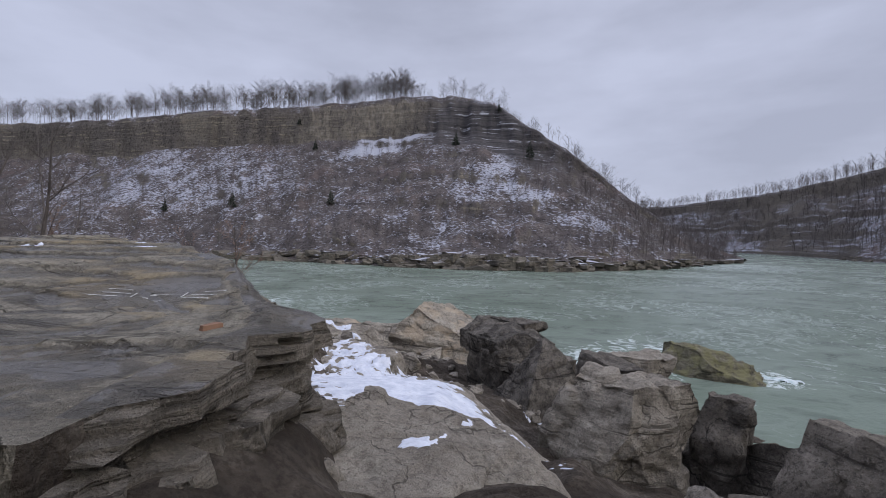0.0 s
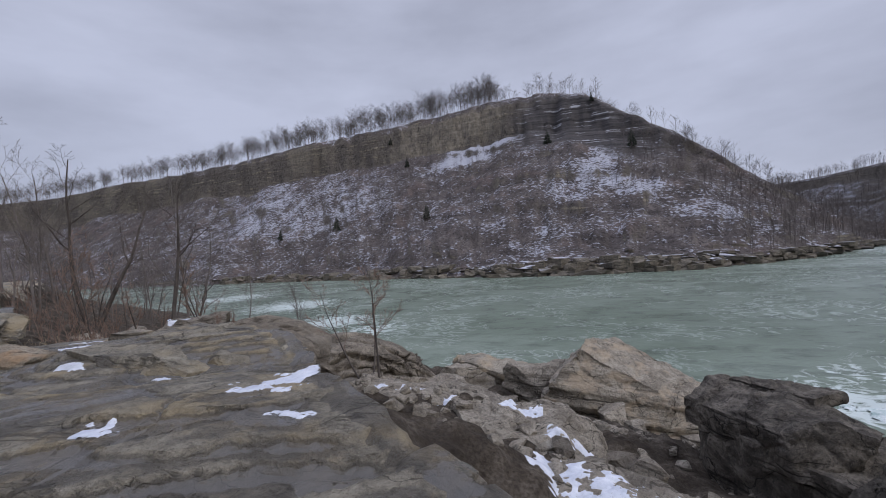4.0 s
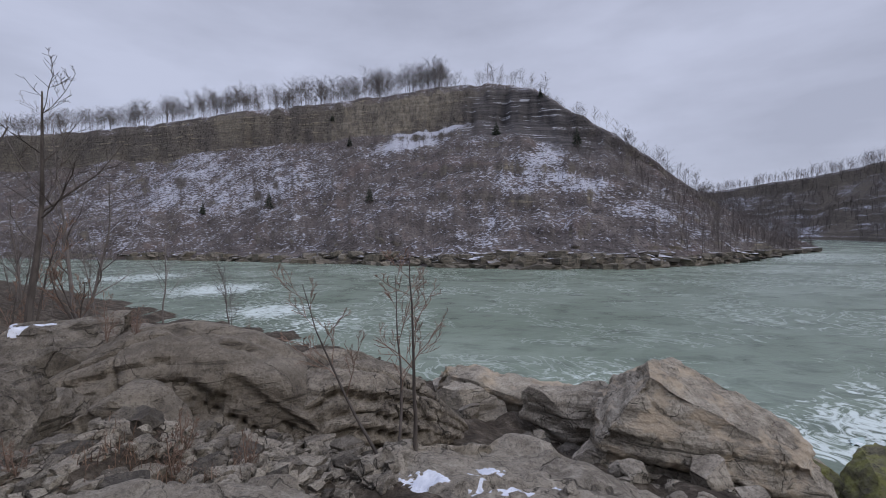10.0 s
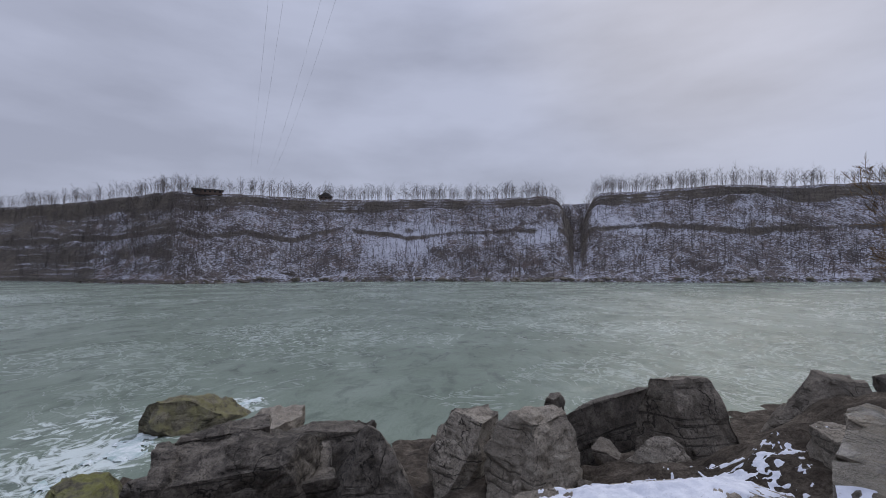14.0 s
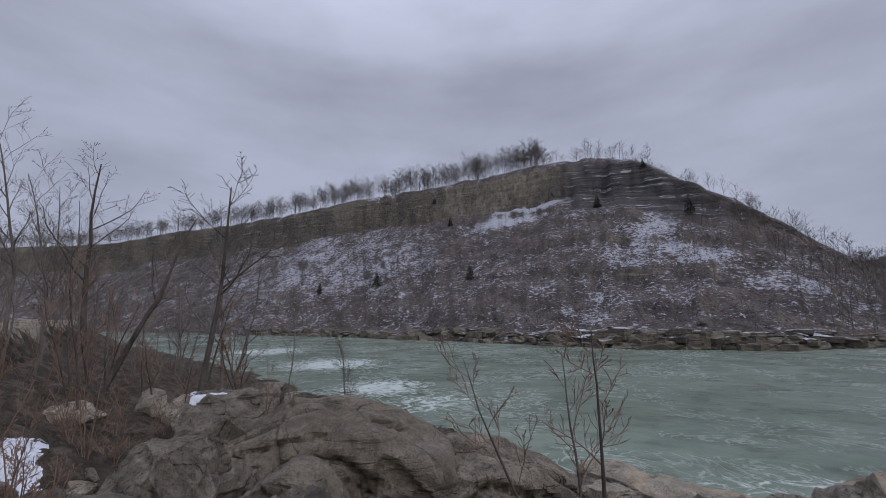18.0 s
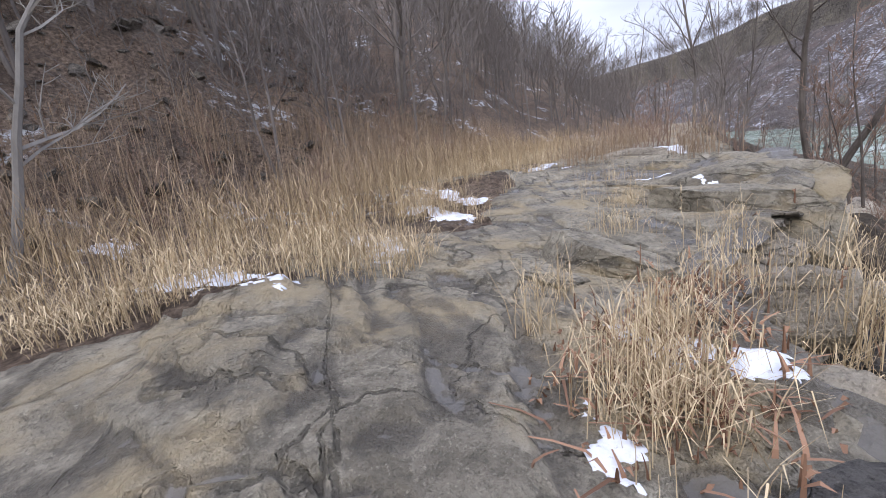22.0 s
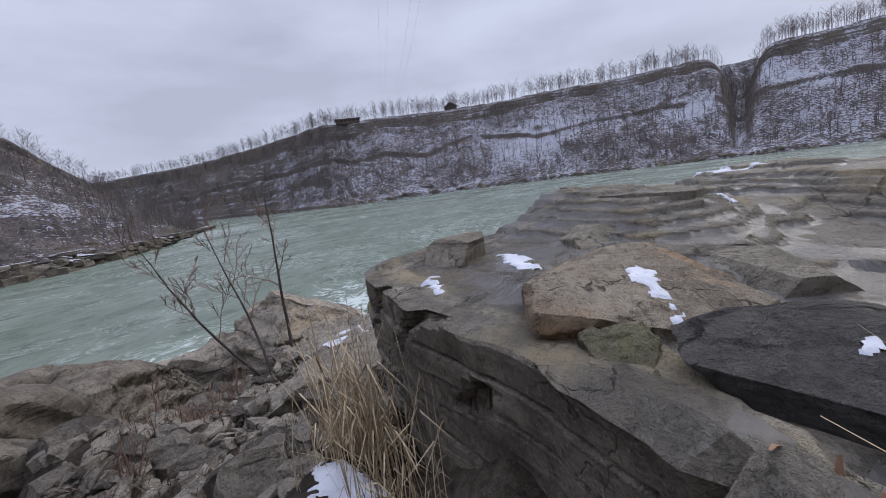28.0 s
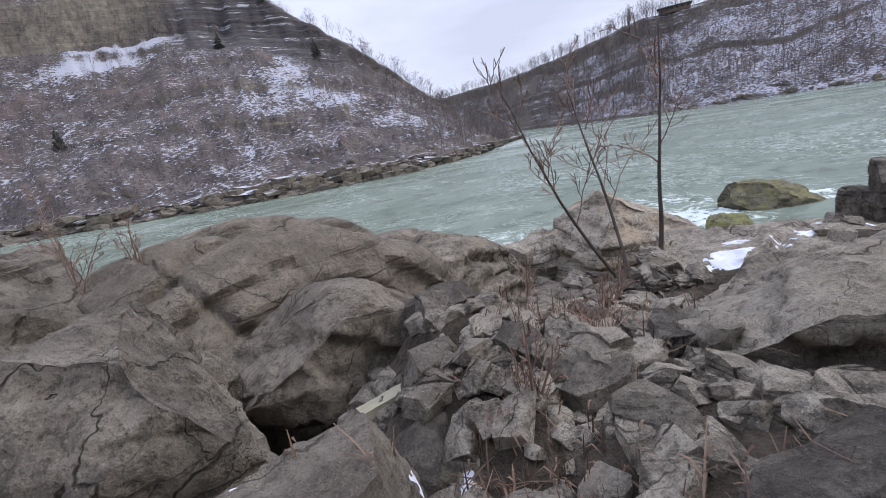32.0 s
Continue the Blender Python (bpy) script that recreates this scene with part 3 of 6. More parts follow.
def ground_z(x, y):
    x, y = np.asarray(x, float), np.asarray(y, float)
    wob = fbm(x * 0.8, y * 0.8, 3, 21) * 0.35
    d_edge, d_shore = line_dist(x, y, EDGE), line_dist(x, y, SHORE)
    land = inside(x, y, LAND)
    t = np.where(land, d_shore / (d_shore + d_edge + 1e-6), 0)
    talus = 8.3 * t**1.5 + fbm(x * 0.35, y * 0.35, 4, 31) * 1.1 * np.clip(d_edge / 3, 0.15, 1) + fbm(x * 1.3, y * 1.3, 3, 37) * 0.3
    talus = talus - 0.95 * np.exp(-(((x + 13.2) / 3.2) ** 2 + ((y - 20.4) / 1.9) ** 2)) + 0.1 * np.exp(-((x + 17.3) ** 2 + (y - 16.6) ** 2) / 0.8)
    u, v = (x + 14.7) * 0.78 + (y - 17.9) * 0.62, (y - 17.9) * 0.78 - (x + 14.7) * 0.62
    talus = talus - 0.65 * np.exp(-((u / 1.1) ** 2) - (v / 0.6) ** 2)
    u, v = (x + 0.5) * -0.515 + (y - 13.3) * 0.857, (x + 0.5) * 0.857 + (y - 13.3) * 0.515
    talus = talus - 1.5 * np.exp(-((u / 4.6) ** 4) - (((v + 0.5) / 1.9) ** 4))
    step_d = np.hypot(x - 0.5, (y - 3.4) * 0.7)
    talus = np.maximum(talus, 8.2 - 0.5 * np.clip(step_d - 1.5, 0, 3) - 1.1 * np.clip(step_d - 4.5, 0, 40) + fbm(x * 0.9, y * 0.9, 4, 39) * 0.4)
    talus = np.where(land, talus, -np.clip(d_shore * 0.4, 0, 4))
    z = np.where(inside(x, y, PLATEAU), shelf_z(x, y), talus)
    up = inside(x, y, UPHILL)
    d_up = np.where(up, line_dist(x, y, FOOT), 0)
    rise = np.clip(d_up, 0, 110) * 0.66 + smooth(0, 14, d_up) * (fbm(x * 0.09, y * 0.09, 5, 41) * 5 + fbm(x * 0.5, y * 0.5, 4, 45) * 1.0)
    return z + np.where(up, rise, 0)


def gz(x, y):
    return float(ground_z(np.array([x]), np.array([y]))[0])


def axis(lo, a, b, hi, step, grow=1.13):
    mid = list(np.arange(a, b, step))
    s, p, left = step, a, []
    while p > lo:
        s *= grow
        p -= s
        left.append(p)
    s, p, right = step, mid[-1], []
    while p < hi:
        s *= grow
        p += s
        right.append(p)
    return np.array(left[::-1] + mid + right)


def grid_faces(nx, ny, keep=None):
    i = np.arange((nx - 1) * (ny - 1))
    a = (i // (nx - 1)) * nx + i % (nx - 1)
    f = np.stack([a, a + 1, a + nx + 1, a + nx], 1)
    return f.tolist()


gx, gy = axis(-420, -23, 0.5, 120, 0.06, 1.05), axis(-170, 6, 19.5, 330, 0.06, 1.05)
GX, GY = np.meshgrid(gx, gy)
GZ = ground_z(GX, GY)
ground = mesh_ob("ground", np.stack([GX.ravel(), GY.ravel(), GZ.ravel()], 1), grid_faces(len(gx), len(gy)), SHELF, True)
ground.data.materials.append(RUBBLE)
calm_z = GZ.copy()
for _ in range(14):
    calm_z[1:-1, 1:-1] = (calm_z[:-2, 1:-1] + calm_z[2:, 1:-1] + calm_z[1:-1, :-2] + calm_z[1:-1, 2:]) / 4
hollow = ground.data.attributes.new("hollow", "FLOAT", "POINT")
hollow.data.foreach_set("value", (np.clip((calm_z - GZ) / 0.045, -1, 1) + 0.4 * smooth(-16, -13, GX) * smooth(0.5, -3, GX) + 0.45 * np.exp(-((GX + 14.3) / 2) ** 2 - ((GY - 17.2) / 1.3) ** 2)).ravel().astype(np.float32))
ground.data.materials.append(LITTER)
cx, cy = (GX[:-1, :-1] + GX[1:, 1:]) / 2, (GY[:-1, :-1] + GY[1:, 1:]) / 2
slot = np.where(inside(cx, cy, PLATEAU), 0, 1)
foot_d = line_dist(cx, cy, FOOT)
slot = np.where(inside(cx, cy, UPHILL) | (inside(cx, cy, PLATEAU) & (foot_d < 5 + 5 * fbm(cx * 0.4, cy * 0.4, 3, 3)) & (cx < -8)), 2, slot)
ground.data.polygons.foreach_set("material_index", slot.ravel().astype(np.int32))
flat = np.ones(len(ground.data.polygons) * 3)
ground.data.polygons.foreach_get("normal", flat)
ground.data.polygons.foreach_set("use_smooth", [True] * len(ground.data.polygons))
ground.data.set_sharp_from_angle(angle=0.5)
tagged(ground, "wet grey sandstone shelf, rubble bank and leaf-covered slope", "ground", kind="structure")

water = mesh_ob("water", [(-2500, -2500, 0), (2500, -2500, 0), (2500, 2500, 0), (-2500, 2500, 0)], [(0, 1, 2, 3)], WATER)
tagged(water, "milky green river water streaked with foam", "river", kind="structure")


# bedded side of the shelf: courses of stone that stand out unevenly
def shelf_side():
    pts = [Vector(p) for p in EDGE[1:-6]]
    line = []
    for a, b in zip(pts, pts[1:]):
        n = max(2, int((b - a).length / 0.09))
        line += [a.lerp(b, i / n) for i in range(n)]
    line = np.array([(p.x, p.y) for p in line])
    for _ in range(4):
        line[1:-1] = line[1:-1] * 0.5 + (line[:-2] + line[2:]) * 0.25
    tang = np.gradient(line, axis=0)
    tang /= np.linalg.norm(tang, axis=1)[:, None]
    out = np.stack([tang[:, 1], -tang[:, 0]], 1)
    s = np.concatenate([[0], np.cumsum(np.linalg.norm(np.diff(line, axis=0), axis=1))])
    rough_line = vnoise(s * 0.9, s * 0, 61) * 0.5 + vnoise(s * 2.7, s * 0, 62) * 0.22
    rows, depth = [], 3.4
    levels = np.concatenate([[-0.3, -0.15, -0.05, 0.0], np.linspace(0.02, depth, 165)])
    for dz in levels:
        step = np.where(line[:, 1] < 9.4, 1.0, np.where(line[:, 0] < -17, 0.7, 0.13))
        thick = np.where(line[:, 0] < -18, 0.1, np.where(line[:, 1] < 9.4, 0.4, 0.2))
        wave = np.where(step < 0.5, 0.6, 2.2)
        course = np.floor(dz / thick + vnoise(s * 0.12, s * 0 + 3, 71) * wave)
        blocky = rough_line * np.where(step < 0.5, 0.07, np.where(step < 0.9, 0.3, 0.6))
        seg = np.where(step < 0.5, 2.1, np.where(line[:, 1] < 9.4, 0.62, 0.9))
        off = 0.1 + step * hash2((course * 7).astype(np.int64), np.floor(s / seg + course * 0.37 + vnoise(s * 0.5, course, 72) * 0.8).astype(np.int64), 5) * 0.42 + blocky
        seam = dz / thick + vnoise(s * 0.12, s * 0 + 3, 71) * wave
        off = off - 0.16 * (np.abs(vnoise(s * 1.3 + dz, dz * 1.6 + s * 0.2, 73)) < 0.035)
        off = off - np.where(step < 0.5, 0.08, 0.14) * (dz > np.where(step < 0.5, 0.2, 0)) * (np.abs(seam - np.round(seam)) < np.where(step < 0.5, 0.09 + vnoise(s * 0.7, course, 74) * 0.1, 0.16))
        off = off + dz * np.where(step < 0.5, -0.04, 0.17 * step**2) + fbm(s * 3.0, dz * 3.0 + s * 0, 3, 77) * np.where(step < 0.5, 0.045, 0.14)
        inset = np.where(dz < 0, dz * 1.2, 0)
        p = line + out * (np.where(dz < 0, 0.05 + blocky * 0.8, off) + inset)[:, None]
        top = shelf_z(line[:, 0] - out[:, 0] * 0.5, line[:, 1] - out[:, 1] * 0.5)
        if dz < 0:
            top = np.maximum(top, shelf_z(p[:, 0], p[:, 1])) if dz > -0.2 else shelf_z(p[:, 0], p[:, 1]) - 0.06
        z = top + np.where(dz < 0, 0.02, 0.02 - dz) + fbm(s * 1.7, dz + s * 0, 2, 79) * np.where(step < 0.5, 0.02, 0.05)
        rows.append(np.stack([p[:, 0], p[:, 1], z], 1))
    n = len(line)
    v = np.concatenate(rows)
    f = [[r * n + i, (r + 1) * n + i, (r + 1) * n + i + 1, r * n + i + 1] for r in range(len(levels) - 1) for i in range(n - 1)]
    ob = mesh_ob("rock_ledge", v, f, WALLROCK)
    ob.data.materials.append(SHELF)
    ob.data.polygons.foreach_set("material_index", [1 if k // (n - 1) < 3 else 0 for k in range(len(f))])
    ob.data.polygons.foreach_set("use_smooth", [True] * len(f))
    ob.data.set_sharp_from_angle(angle=0.35)
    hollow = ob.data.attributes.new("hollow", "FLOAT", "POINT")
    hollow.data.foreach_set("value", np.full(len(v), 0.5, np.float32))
    tagged(ob, "bedded grey sandstone edge of the shelf in uneven courses", "rock ledge", kind="structure")


shelf_side()

# ---------------------------------------------------------------- the far banks, by bearing from the near shelf
CX, CY = -7.0, 15.0


def bank(name, table, mat, label, seed, a0, a1, step, gully=None):
    """table: bearing to the left, shore distance, cliff foot distance and height, rim distance and height, fall behind."""
    az = np.arange(a0, a1 + 1e-6, step)
    cols = np.array(table, float)[::-1] if table[0][0] > table[-1][0] else np.array(table, float)
    cols[:, 2] = np.maximum(cols[:, 2], cols[:, 4] - 10)
    c = [np.interp(az, cols[:, 0], cols[:, k]) for k in range(1, 7)]
    u = np.concatenate([[-0.06, -0.01], np.linspace(0, 1, 90), np.linspace(1.03, 1.3, 14), np.linspace(1.35, 3.2, 14)])
    V = np.zeros((len(u), len(az), 3))
    for i, t in enumerate(u):
        sd, cd, cz, rd, rz, fall = c
        if t <= 1:
            d, z = sd + (cd - sd) * t, cz * np.sign(t) * abs(t) ** 1.15 if t > 0 else -6.0 * (t < -0.03) + 0 * sd - 0.3
            z = z + (1.6 * smooth(0.0, 0.03, t) if t > 0 else 0)
            if t > 0.05:
                rocky = 0.9 * smooth(12, 3, az) * smooth(-24, -12, az) if seed == 101 else 0.45
                span = 15.0 if seed == 101 else 24.0
                zz = (z + vnoise(az * 0.08, az * 0, seed + 20) * 5) / span
                bench = 0.5 + vnoise(az * 0.3, np.floor(zz), seed + 21) * 1.3 + vnoise(az * 1.3, np.floor(zz), seed + 22) * 0.9
                lift = smooth(0.68, 0.96, zz - np.floor(zz)) - (zz - np.floor(zz))
                z = z + lift * span * (0.05 + 0.14 * smooth(14, 4, az) if seed == 101 else 0.08) * np.clip(bench * 1.4 - 0.15 + rocky, 0, 1)
                if seed == 151:
                    low = 33 + vnoise(az * 0.11, az * 0, 33) * 9
                    h = np.clip((z - low) / 12, 0, 1)
                    much = np.clip(0.62 + vnoise(az * 0.35, az * 0, 34) * 0.9 + vnoise(az * 1.4, az * 0, 35) * 0.7, 0.08, 0.3)
                    z = np.where((z > low) & (z < low + 12), low + 12 * ((1 - much) * h + much * smooth(0.55, 0.8, h)), z)
        elif t <= 1.3:
            k = (t - 1) / 0.3
            kk = min(k / 0.72, 1.0)
            stair = (np.floor(kk * 4) + smooth(0.25, 0.75, kk * 4 - np.floor(kk * 4))) / 4
            top = max(0.0, (k - 0.72) / 0.28)
            d, z = cd + (rd - cd) * (0.52 * kk + 0.48 * top), cz + (rz - cz) * (0.8 * (0.3 * kk + 0.7 * stair) + 0.2 * top)
        else:
            k = (t - 1.3)
            d, z = rd + k * 130, rz + k * 3 - fall * np.minimum(k, 1.2) / 1.2
        x, y = CX - np.sin(np.radians(az)) * d, CY + np.cos(np.radians(az)) * d
        w = float(np.clip(t * 6, 0, 1))
        rough = fbm(x * 0.022, y * 0.022, 4, seed, 0.42) * 9 * w * (1 - 0.8 * float(t > 1.0)) + fbm(x * 0.2, y * 0.2, 3, seed + 9) * 1.3 * w
        if gully:
            g = np.exp(-((az - gully[0]) / (gully[1] * (0.35 + 0.65 * min(t, 1.3) / 1.3))) ** 2)
            rough = rough - g * gully[2] * float(np.clip(t, 0, 1.2)) * (1 if t < 1.8 else 0)
        dj = fbm(az * 0.9 + 5, np.full_like(az, t * 3), 4, seed + 3) * (rd - sd) * 0.035 * (1 if 0.1 < t < 1.4 else 0)
        x, y = x - np.sin(np.radians(az)) * dj, y + np.cos(np.radians(az)) * dj
        V[i] = np.stack([x, y, z + rough], -1)
    ob = mesh_ob(name, V.reshape(-1, 3), grid_faces(len(az), len(u)), mat, True)
    ob.data.materials.append(RIMSNOW)
    on_rim = np.repeat((u[:-1] > 1.24) & (u[:-1] < 1.32), len(az) - 1)
    ob.data.polygons.foreach_set("material_index", on_rim.astype(np.int32))
    tagged(ob, label, "hillside", kind="structure")
    return az, u, V


LEFT = [(72, 640, 860, 60, 900, 92, 0), (65, 520, 700, 60, 740, 92, 0), (57, 420, 600, 60, 640, 92, 0), (50, 330, 470, 60, 505, 92, 0), (43, 262, 390, 62, 422, 91, 0),
        (35, 224, 330, 64, 354, 92, 0), (29, 198, 303, 66, 325, 95, 0), (23, 176, 286, 68, 310, 97, 0), (13, 153, 264, 73, 287, 101, 0),
        (3, 135, 252, 78, 272, 104, 0), (-4, 131, 248, 80, 270, 104, 10), (-8, 130, 246, 78, 268, 99, 60), (-13, 131, 242, 68, 266, 83, 90), (-20, 137, 236, 48, 262, 58, 70), (-27, 155, 236, 25, 260, 31, 50),
        (-32, 190, 252, 11, 272, 14, 30), (-37.5, 290, 297, 1.5, 305, 2.5, 12)]
RIGHT = [(-18, 900, 1000, 62, 1060, 82, 0), (-30, 760, 850, 64, 880, 82, 0), (-38, 640, 700, 66, 725, 82, 0), (-46, 430, 540, 66, 562, 82, 0), (-53, 352, 440, 67, 455, 82, 0),
         (-67, 350, 432, 67, 447, 81, 0), (-89, 325, 420, 67, 436, 81, 0), (-105, 312, 420, 67, 436, 82, 0), (-119, 330, 430, 67, 447, 82, 0),
         (-131, 385, 500, 67, 520, 82, 0), (-145, 480, 600, 67, 625, 82, 0), (-165, 600, 740, 67, 770, 82, 0)]
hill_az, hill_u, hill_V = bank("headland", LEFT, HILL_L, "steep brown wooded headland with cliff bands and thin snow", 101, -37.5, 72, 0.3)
bank_az, bank_u, bank_V = bank("far_bank", RIGHT, HILL_R, "long snowy wooded gorge wall with dark cliff bands", 151, -165, -18, 0.4, gully=(-102.7, 1.6, 30))

# ---------------------------------------------------------------- rocks
def rock_mesh(name, size, seed, mat, cuts=9, strata=0.0, wedge=0.0, detail=5, rough=0.08, arch=0.0, soft=0, planes=()):
    """A boulder: a block split along random planes, with bedding steps and chipped faces."""
    rnd = random.Random(seed)
    bm = bmesh.new()
    bmesh.ops.create_cube(bm, size=2.0)
    splits = [(Vector(p[:3]).normalized(), p[3]) for p in planes]
    for _ in range(cuts):
        n = Vector((rnd.uniform(-1, 1), rnd.uniform(-1, 1), rnd.uniform(-0.55, 0.9))).normalized()
        splits.append((n, rnd.uniform(0.72, 1.08)))
    for n, d in splits:
        g = bmesh.ops.bisect_plane(bm, geom=bm.verts[:] + bm.edges[:] + bm.faces[:], plane_co=n * d, plane_no=n, clear_outer=True)
        e = [x for x in g["geom_cut"] if isinstance(x, bmesh.types.BMEdge)]
        if e:
            bmesh.ops.contextual_create(bm, geom=e)
    if wedge:
        for v in bm.verts:
            v.co.z *= 1 - wedge * (v.co.x + 1) / 2 if v.co.z > 0 else 1
    bmesh.ops.triangulate(bm, faces=bm.faces[:])
    sx, sy, sz = size
    unit = max(size)
    for v in bm.verts:
        v.co.x *= sx / 2
        v.co.y *= sy / 2
        v.co.z *= sz / 2
    goal = unit / (3.1 * detail)
    for _ in range(6):
        e = [x for x in bm.edges if x.calc_length() > goal]
        if not e or len(bm.verts) > 5200:
            break
        bmesh.ops.subdivide_edges(bm, edges=e, cuts=1, use_grid_fill=False)
        bmesh.ops.triangulate(bm, faces=[f for f in bm.faces if len(f.verts) > 3])
    for _ in range(soft):
        bmesh.ops.smooth_vert(bm, verts=bm.verts[:], factor=0.5, use_axis_x=True, use_axis_y=True, use_axis_z=True)
    bm.normal_update()
    off = Vector((seed * 3.7 % 91, seed * 1.9 % 53, seed * 2.3 % 71))
    moves = []
    for v in bm.verts:
        p = v.co / unit
        q = p * 3.2 + off
        d = noise.fractal(q, 1.1, 2.1, 4) * rough * unit * 0.5
        d -= max(0.0, 0.05 - abs(noise.noise(p * 2.1 + off * 1.3))) * rough * unit * 5.0
        w = p * 3.4 + noise.noise_vector(p * 2.6 + off) * 0.7 + off
        d += (noise.cell(w) * rough + noise.cell(w * 2.3) * rough * 0.45) * unit * 0.22
        d += noise.fractal(p * 10.0 + off, 0.9, 2.2, 3) * rough * unit * 0.13
        d -= max(0.0, 0.06 - abs(noise.noise(p * 5.2 + off * 0.7))) * rough * unit * 2.2
        if strata:
            lay = v.co.z / strata + noise.noise(q * 0.5) * 1.1 + p.x * 1.6
            d += (hash2(int(math.floor(lay)), seed, 3) - 0.5) * strata * 0.75 * (1 - 0.6 * abs(v.normal.z))
        moves.append(v.normal * d)
    for v, m in zip(bm.verts, moves):
        v.co += m
        if arch:
            v.co.z += arch * (math.cos(min(1.0, abs(2 * v.co.x / sx)) * 2.6) - 0.45)
    me = bpy.data.meshes.new(name)
    for f in bm.faces:
        f.smooth = True
    for e in bm.edges:
        e.smooth = len(e.link_faces) < 2 or e.calc_face_angle(0) < 0.6
    bm.to_mesh(me)
    bm.free()
    me.materials.append(mat)
    return me


def boulder(x, y, top, size, turn, seed, mat, label, lean=(0, 0), name="boulder", group="", **kw):
    ob = new(name, rock_mesh(name, size, seed, mat, **kw))
    ob.matrix_world = pose(x, y, top - size[2] / 2, lean[0], lean[1], turn)
    tagged(ob, label, "boulder", group)
    return ob


def bedded(x, y, top, size, turn, seed, mat, label, lean=(0, 0), name="rock_outcrop", beds=(0.3, 0.25, 0.45), wedge=0.0, **kw):
    """An outcrop of several beds, each a slab of its own on the one below."""
    base = new(name)
    base.matrix_world = pose(x, y, top - size[2], lean[0], lean[1], turn)
    rnd = random.Random(seed)
    z = size[2]
    for i, b in enumerate(beds):
        h = b * size[2]
        grow = 0.86 + 0.14 * i / max(1, len(beds) - 1)
        sz = (size[0] * grow * rnd.uniform(0.92, 1.04), size[1] * grow * rnd.uniform(0.9, 1.04), h * 1.18)
        ob = new("rock_bed", rock_mesh("rock_bed", sz, seed * 13 + i, mat, wedge=wedge if i == 0 else 0.0, **kw))
        ob.parent = base
        ob.matrix_local = pose(rnd.uniform(-0.05, 0.05) * size[0], rnd.uniform(-0.05, 0.05) * size[1], z - h / 2, 0, 0, rnd.uniform(-4, 4))
        z -= h
    tagged(base, label, "boulder")
    return base


# the folded outcrops between the shelf and the river
def joined(faces, group):
    """The faces of each group, piece by piece."""
    root = {}

    def top(k):
        while root[k] != k:
            root[k] = root[root[k]]
            k = root[k]
        return k

    for q, g in zip(faces.tolist(), group.tolist()):
        keys = [(g, v) for v in q]
        for key in keys:
            root.setdefault(key, key)
        for key in keys[1:]:
            root[top(key)] = top(keys[0])
    pieces = {}
    for q, g in zip(faces.tolist(), group.tolist()):
        pieces.setdefault(top((g, q[0])), []).append(q)
    return [np.array(p) for p in pieces.values() if len(p) > 3]


def fold(x, y, base, size, turn, seed, label, peak=0.0, lean=0.0, mat=OUTCROP):
    """A whaleback of folded beds: layers follow the crest and stand out unevenly on the flanks."""
    L, W, H = size
    nu, nv = 190, 74
    U, Q = np.meshgrid(np.linspace(-1, 1, nu), np.linspace(0, math.pi, nv))
    w = np.where(U < peak, (U - peak) / (1 + peak), (U - peak) / (1 - peak))
    g = np.clip(1 - np.abs(w) ** 1.9, 0, 1) ** 0.75 * (1 + vnoise(U * 2.2, U * 0, seed) * 0.22)
    X, Y, Z = U * L / 2, -np.cos(Q) * W / 2 * (0.45 + 0.55 * g), np.sin(Q) ** 0.75 * H * g
    depth = H * g - Z + Y * 0.12 + lean * X + fbm(X * 0.5, Y * 0.5 + Z * 0.3, 3, seed + 1) * 0.35
    bed = depth / 0.44 + vnoise(X * 0.3, depth * 0.7, seed + 2) * 1.3
    k = np.floor(bed)
    blk = np.floor(X / 1.7 + hash2(k.astype(np.int64), np.full_like(k, seed, dtype=np.int64), 4) * 3 + vnoise(X * 0.6, k, seed + 3))
    out = (hash2(k.astype(np.int64), np.full_like(k, seed, dtype=np.int64), 3) - 0.5) * 0.4 + (hash2(k.astype(np.int64), blk.astype(np.int64), 6) - 0.5) * 0.16
    out = out - 0.75 * np.exp(-(((bed - np.round(bed)) / 0.1) ** 2)) * (0.5 + vnoise(X * 0.5, bed, seed + 8)) + fbm(X * 0.6, Y * 0.6 + Z * 0.8, 5, seed + 5) * 0.42
    out = out - 0.26 * (np.abs(vnoise(X * 0.6 + Z * 0.3, Z * 0.4 + Y * 0.2, seed + 7)) < 0.02)
    for _ in range(1):
        out[1:-1, 1:-1] = out[1:-1, 1:-1] * 0.4 + (out[:-2, 1:-1] + out[2:, 1:-1] + out[1:-1, :-2] + out[1:-1, 2:]) * 0.15
    X = X + out * w * 0.3
    Y, Z = Y - np.cos(Q) * out, Z + np.sin(Q) * out * 0.45 - 0.2
    base_ob = new("rock_outcrop")
    base_ob.matrix_world = pose(x, y, base, 0, 0, turn)
    faces = np.array(grid_faces(nu, nv))
    pts = np.stack([X.ravel(), Y.ravel(), Z.ravel()], 1)
    group = np.clip(np.floor(k.ravel()[faces[:, 0]] / 3), 0, 4)
    for fs in joined(faces, group):
        used, inv = np.unique(fs, return_inverse=True)
        ob = mesh_ob("rock_bed", pts[used], inv.reshape(fs.shape).tolist(), mat, True, base_ob)
        ob.data.set_sharp_from_angle(angle=0.55)
    tagged(base_ob, label, "boulder")


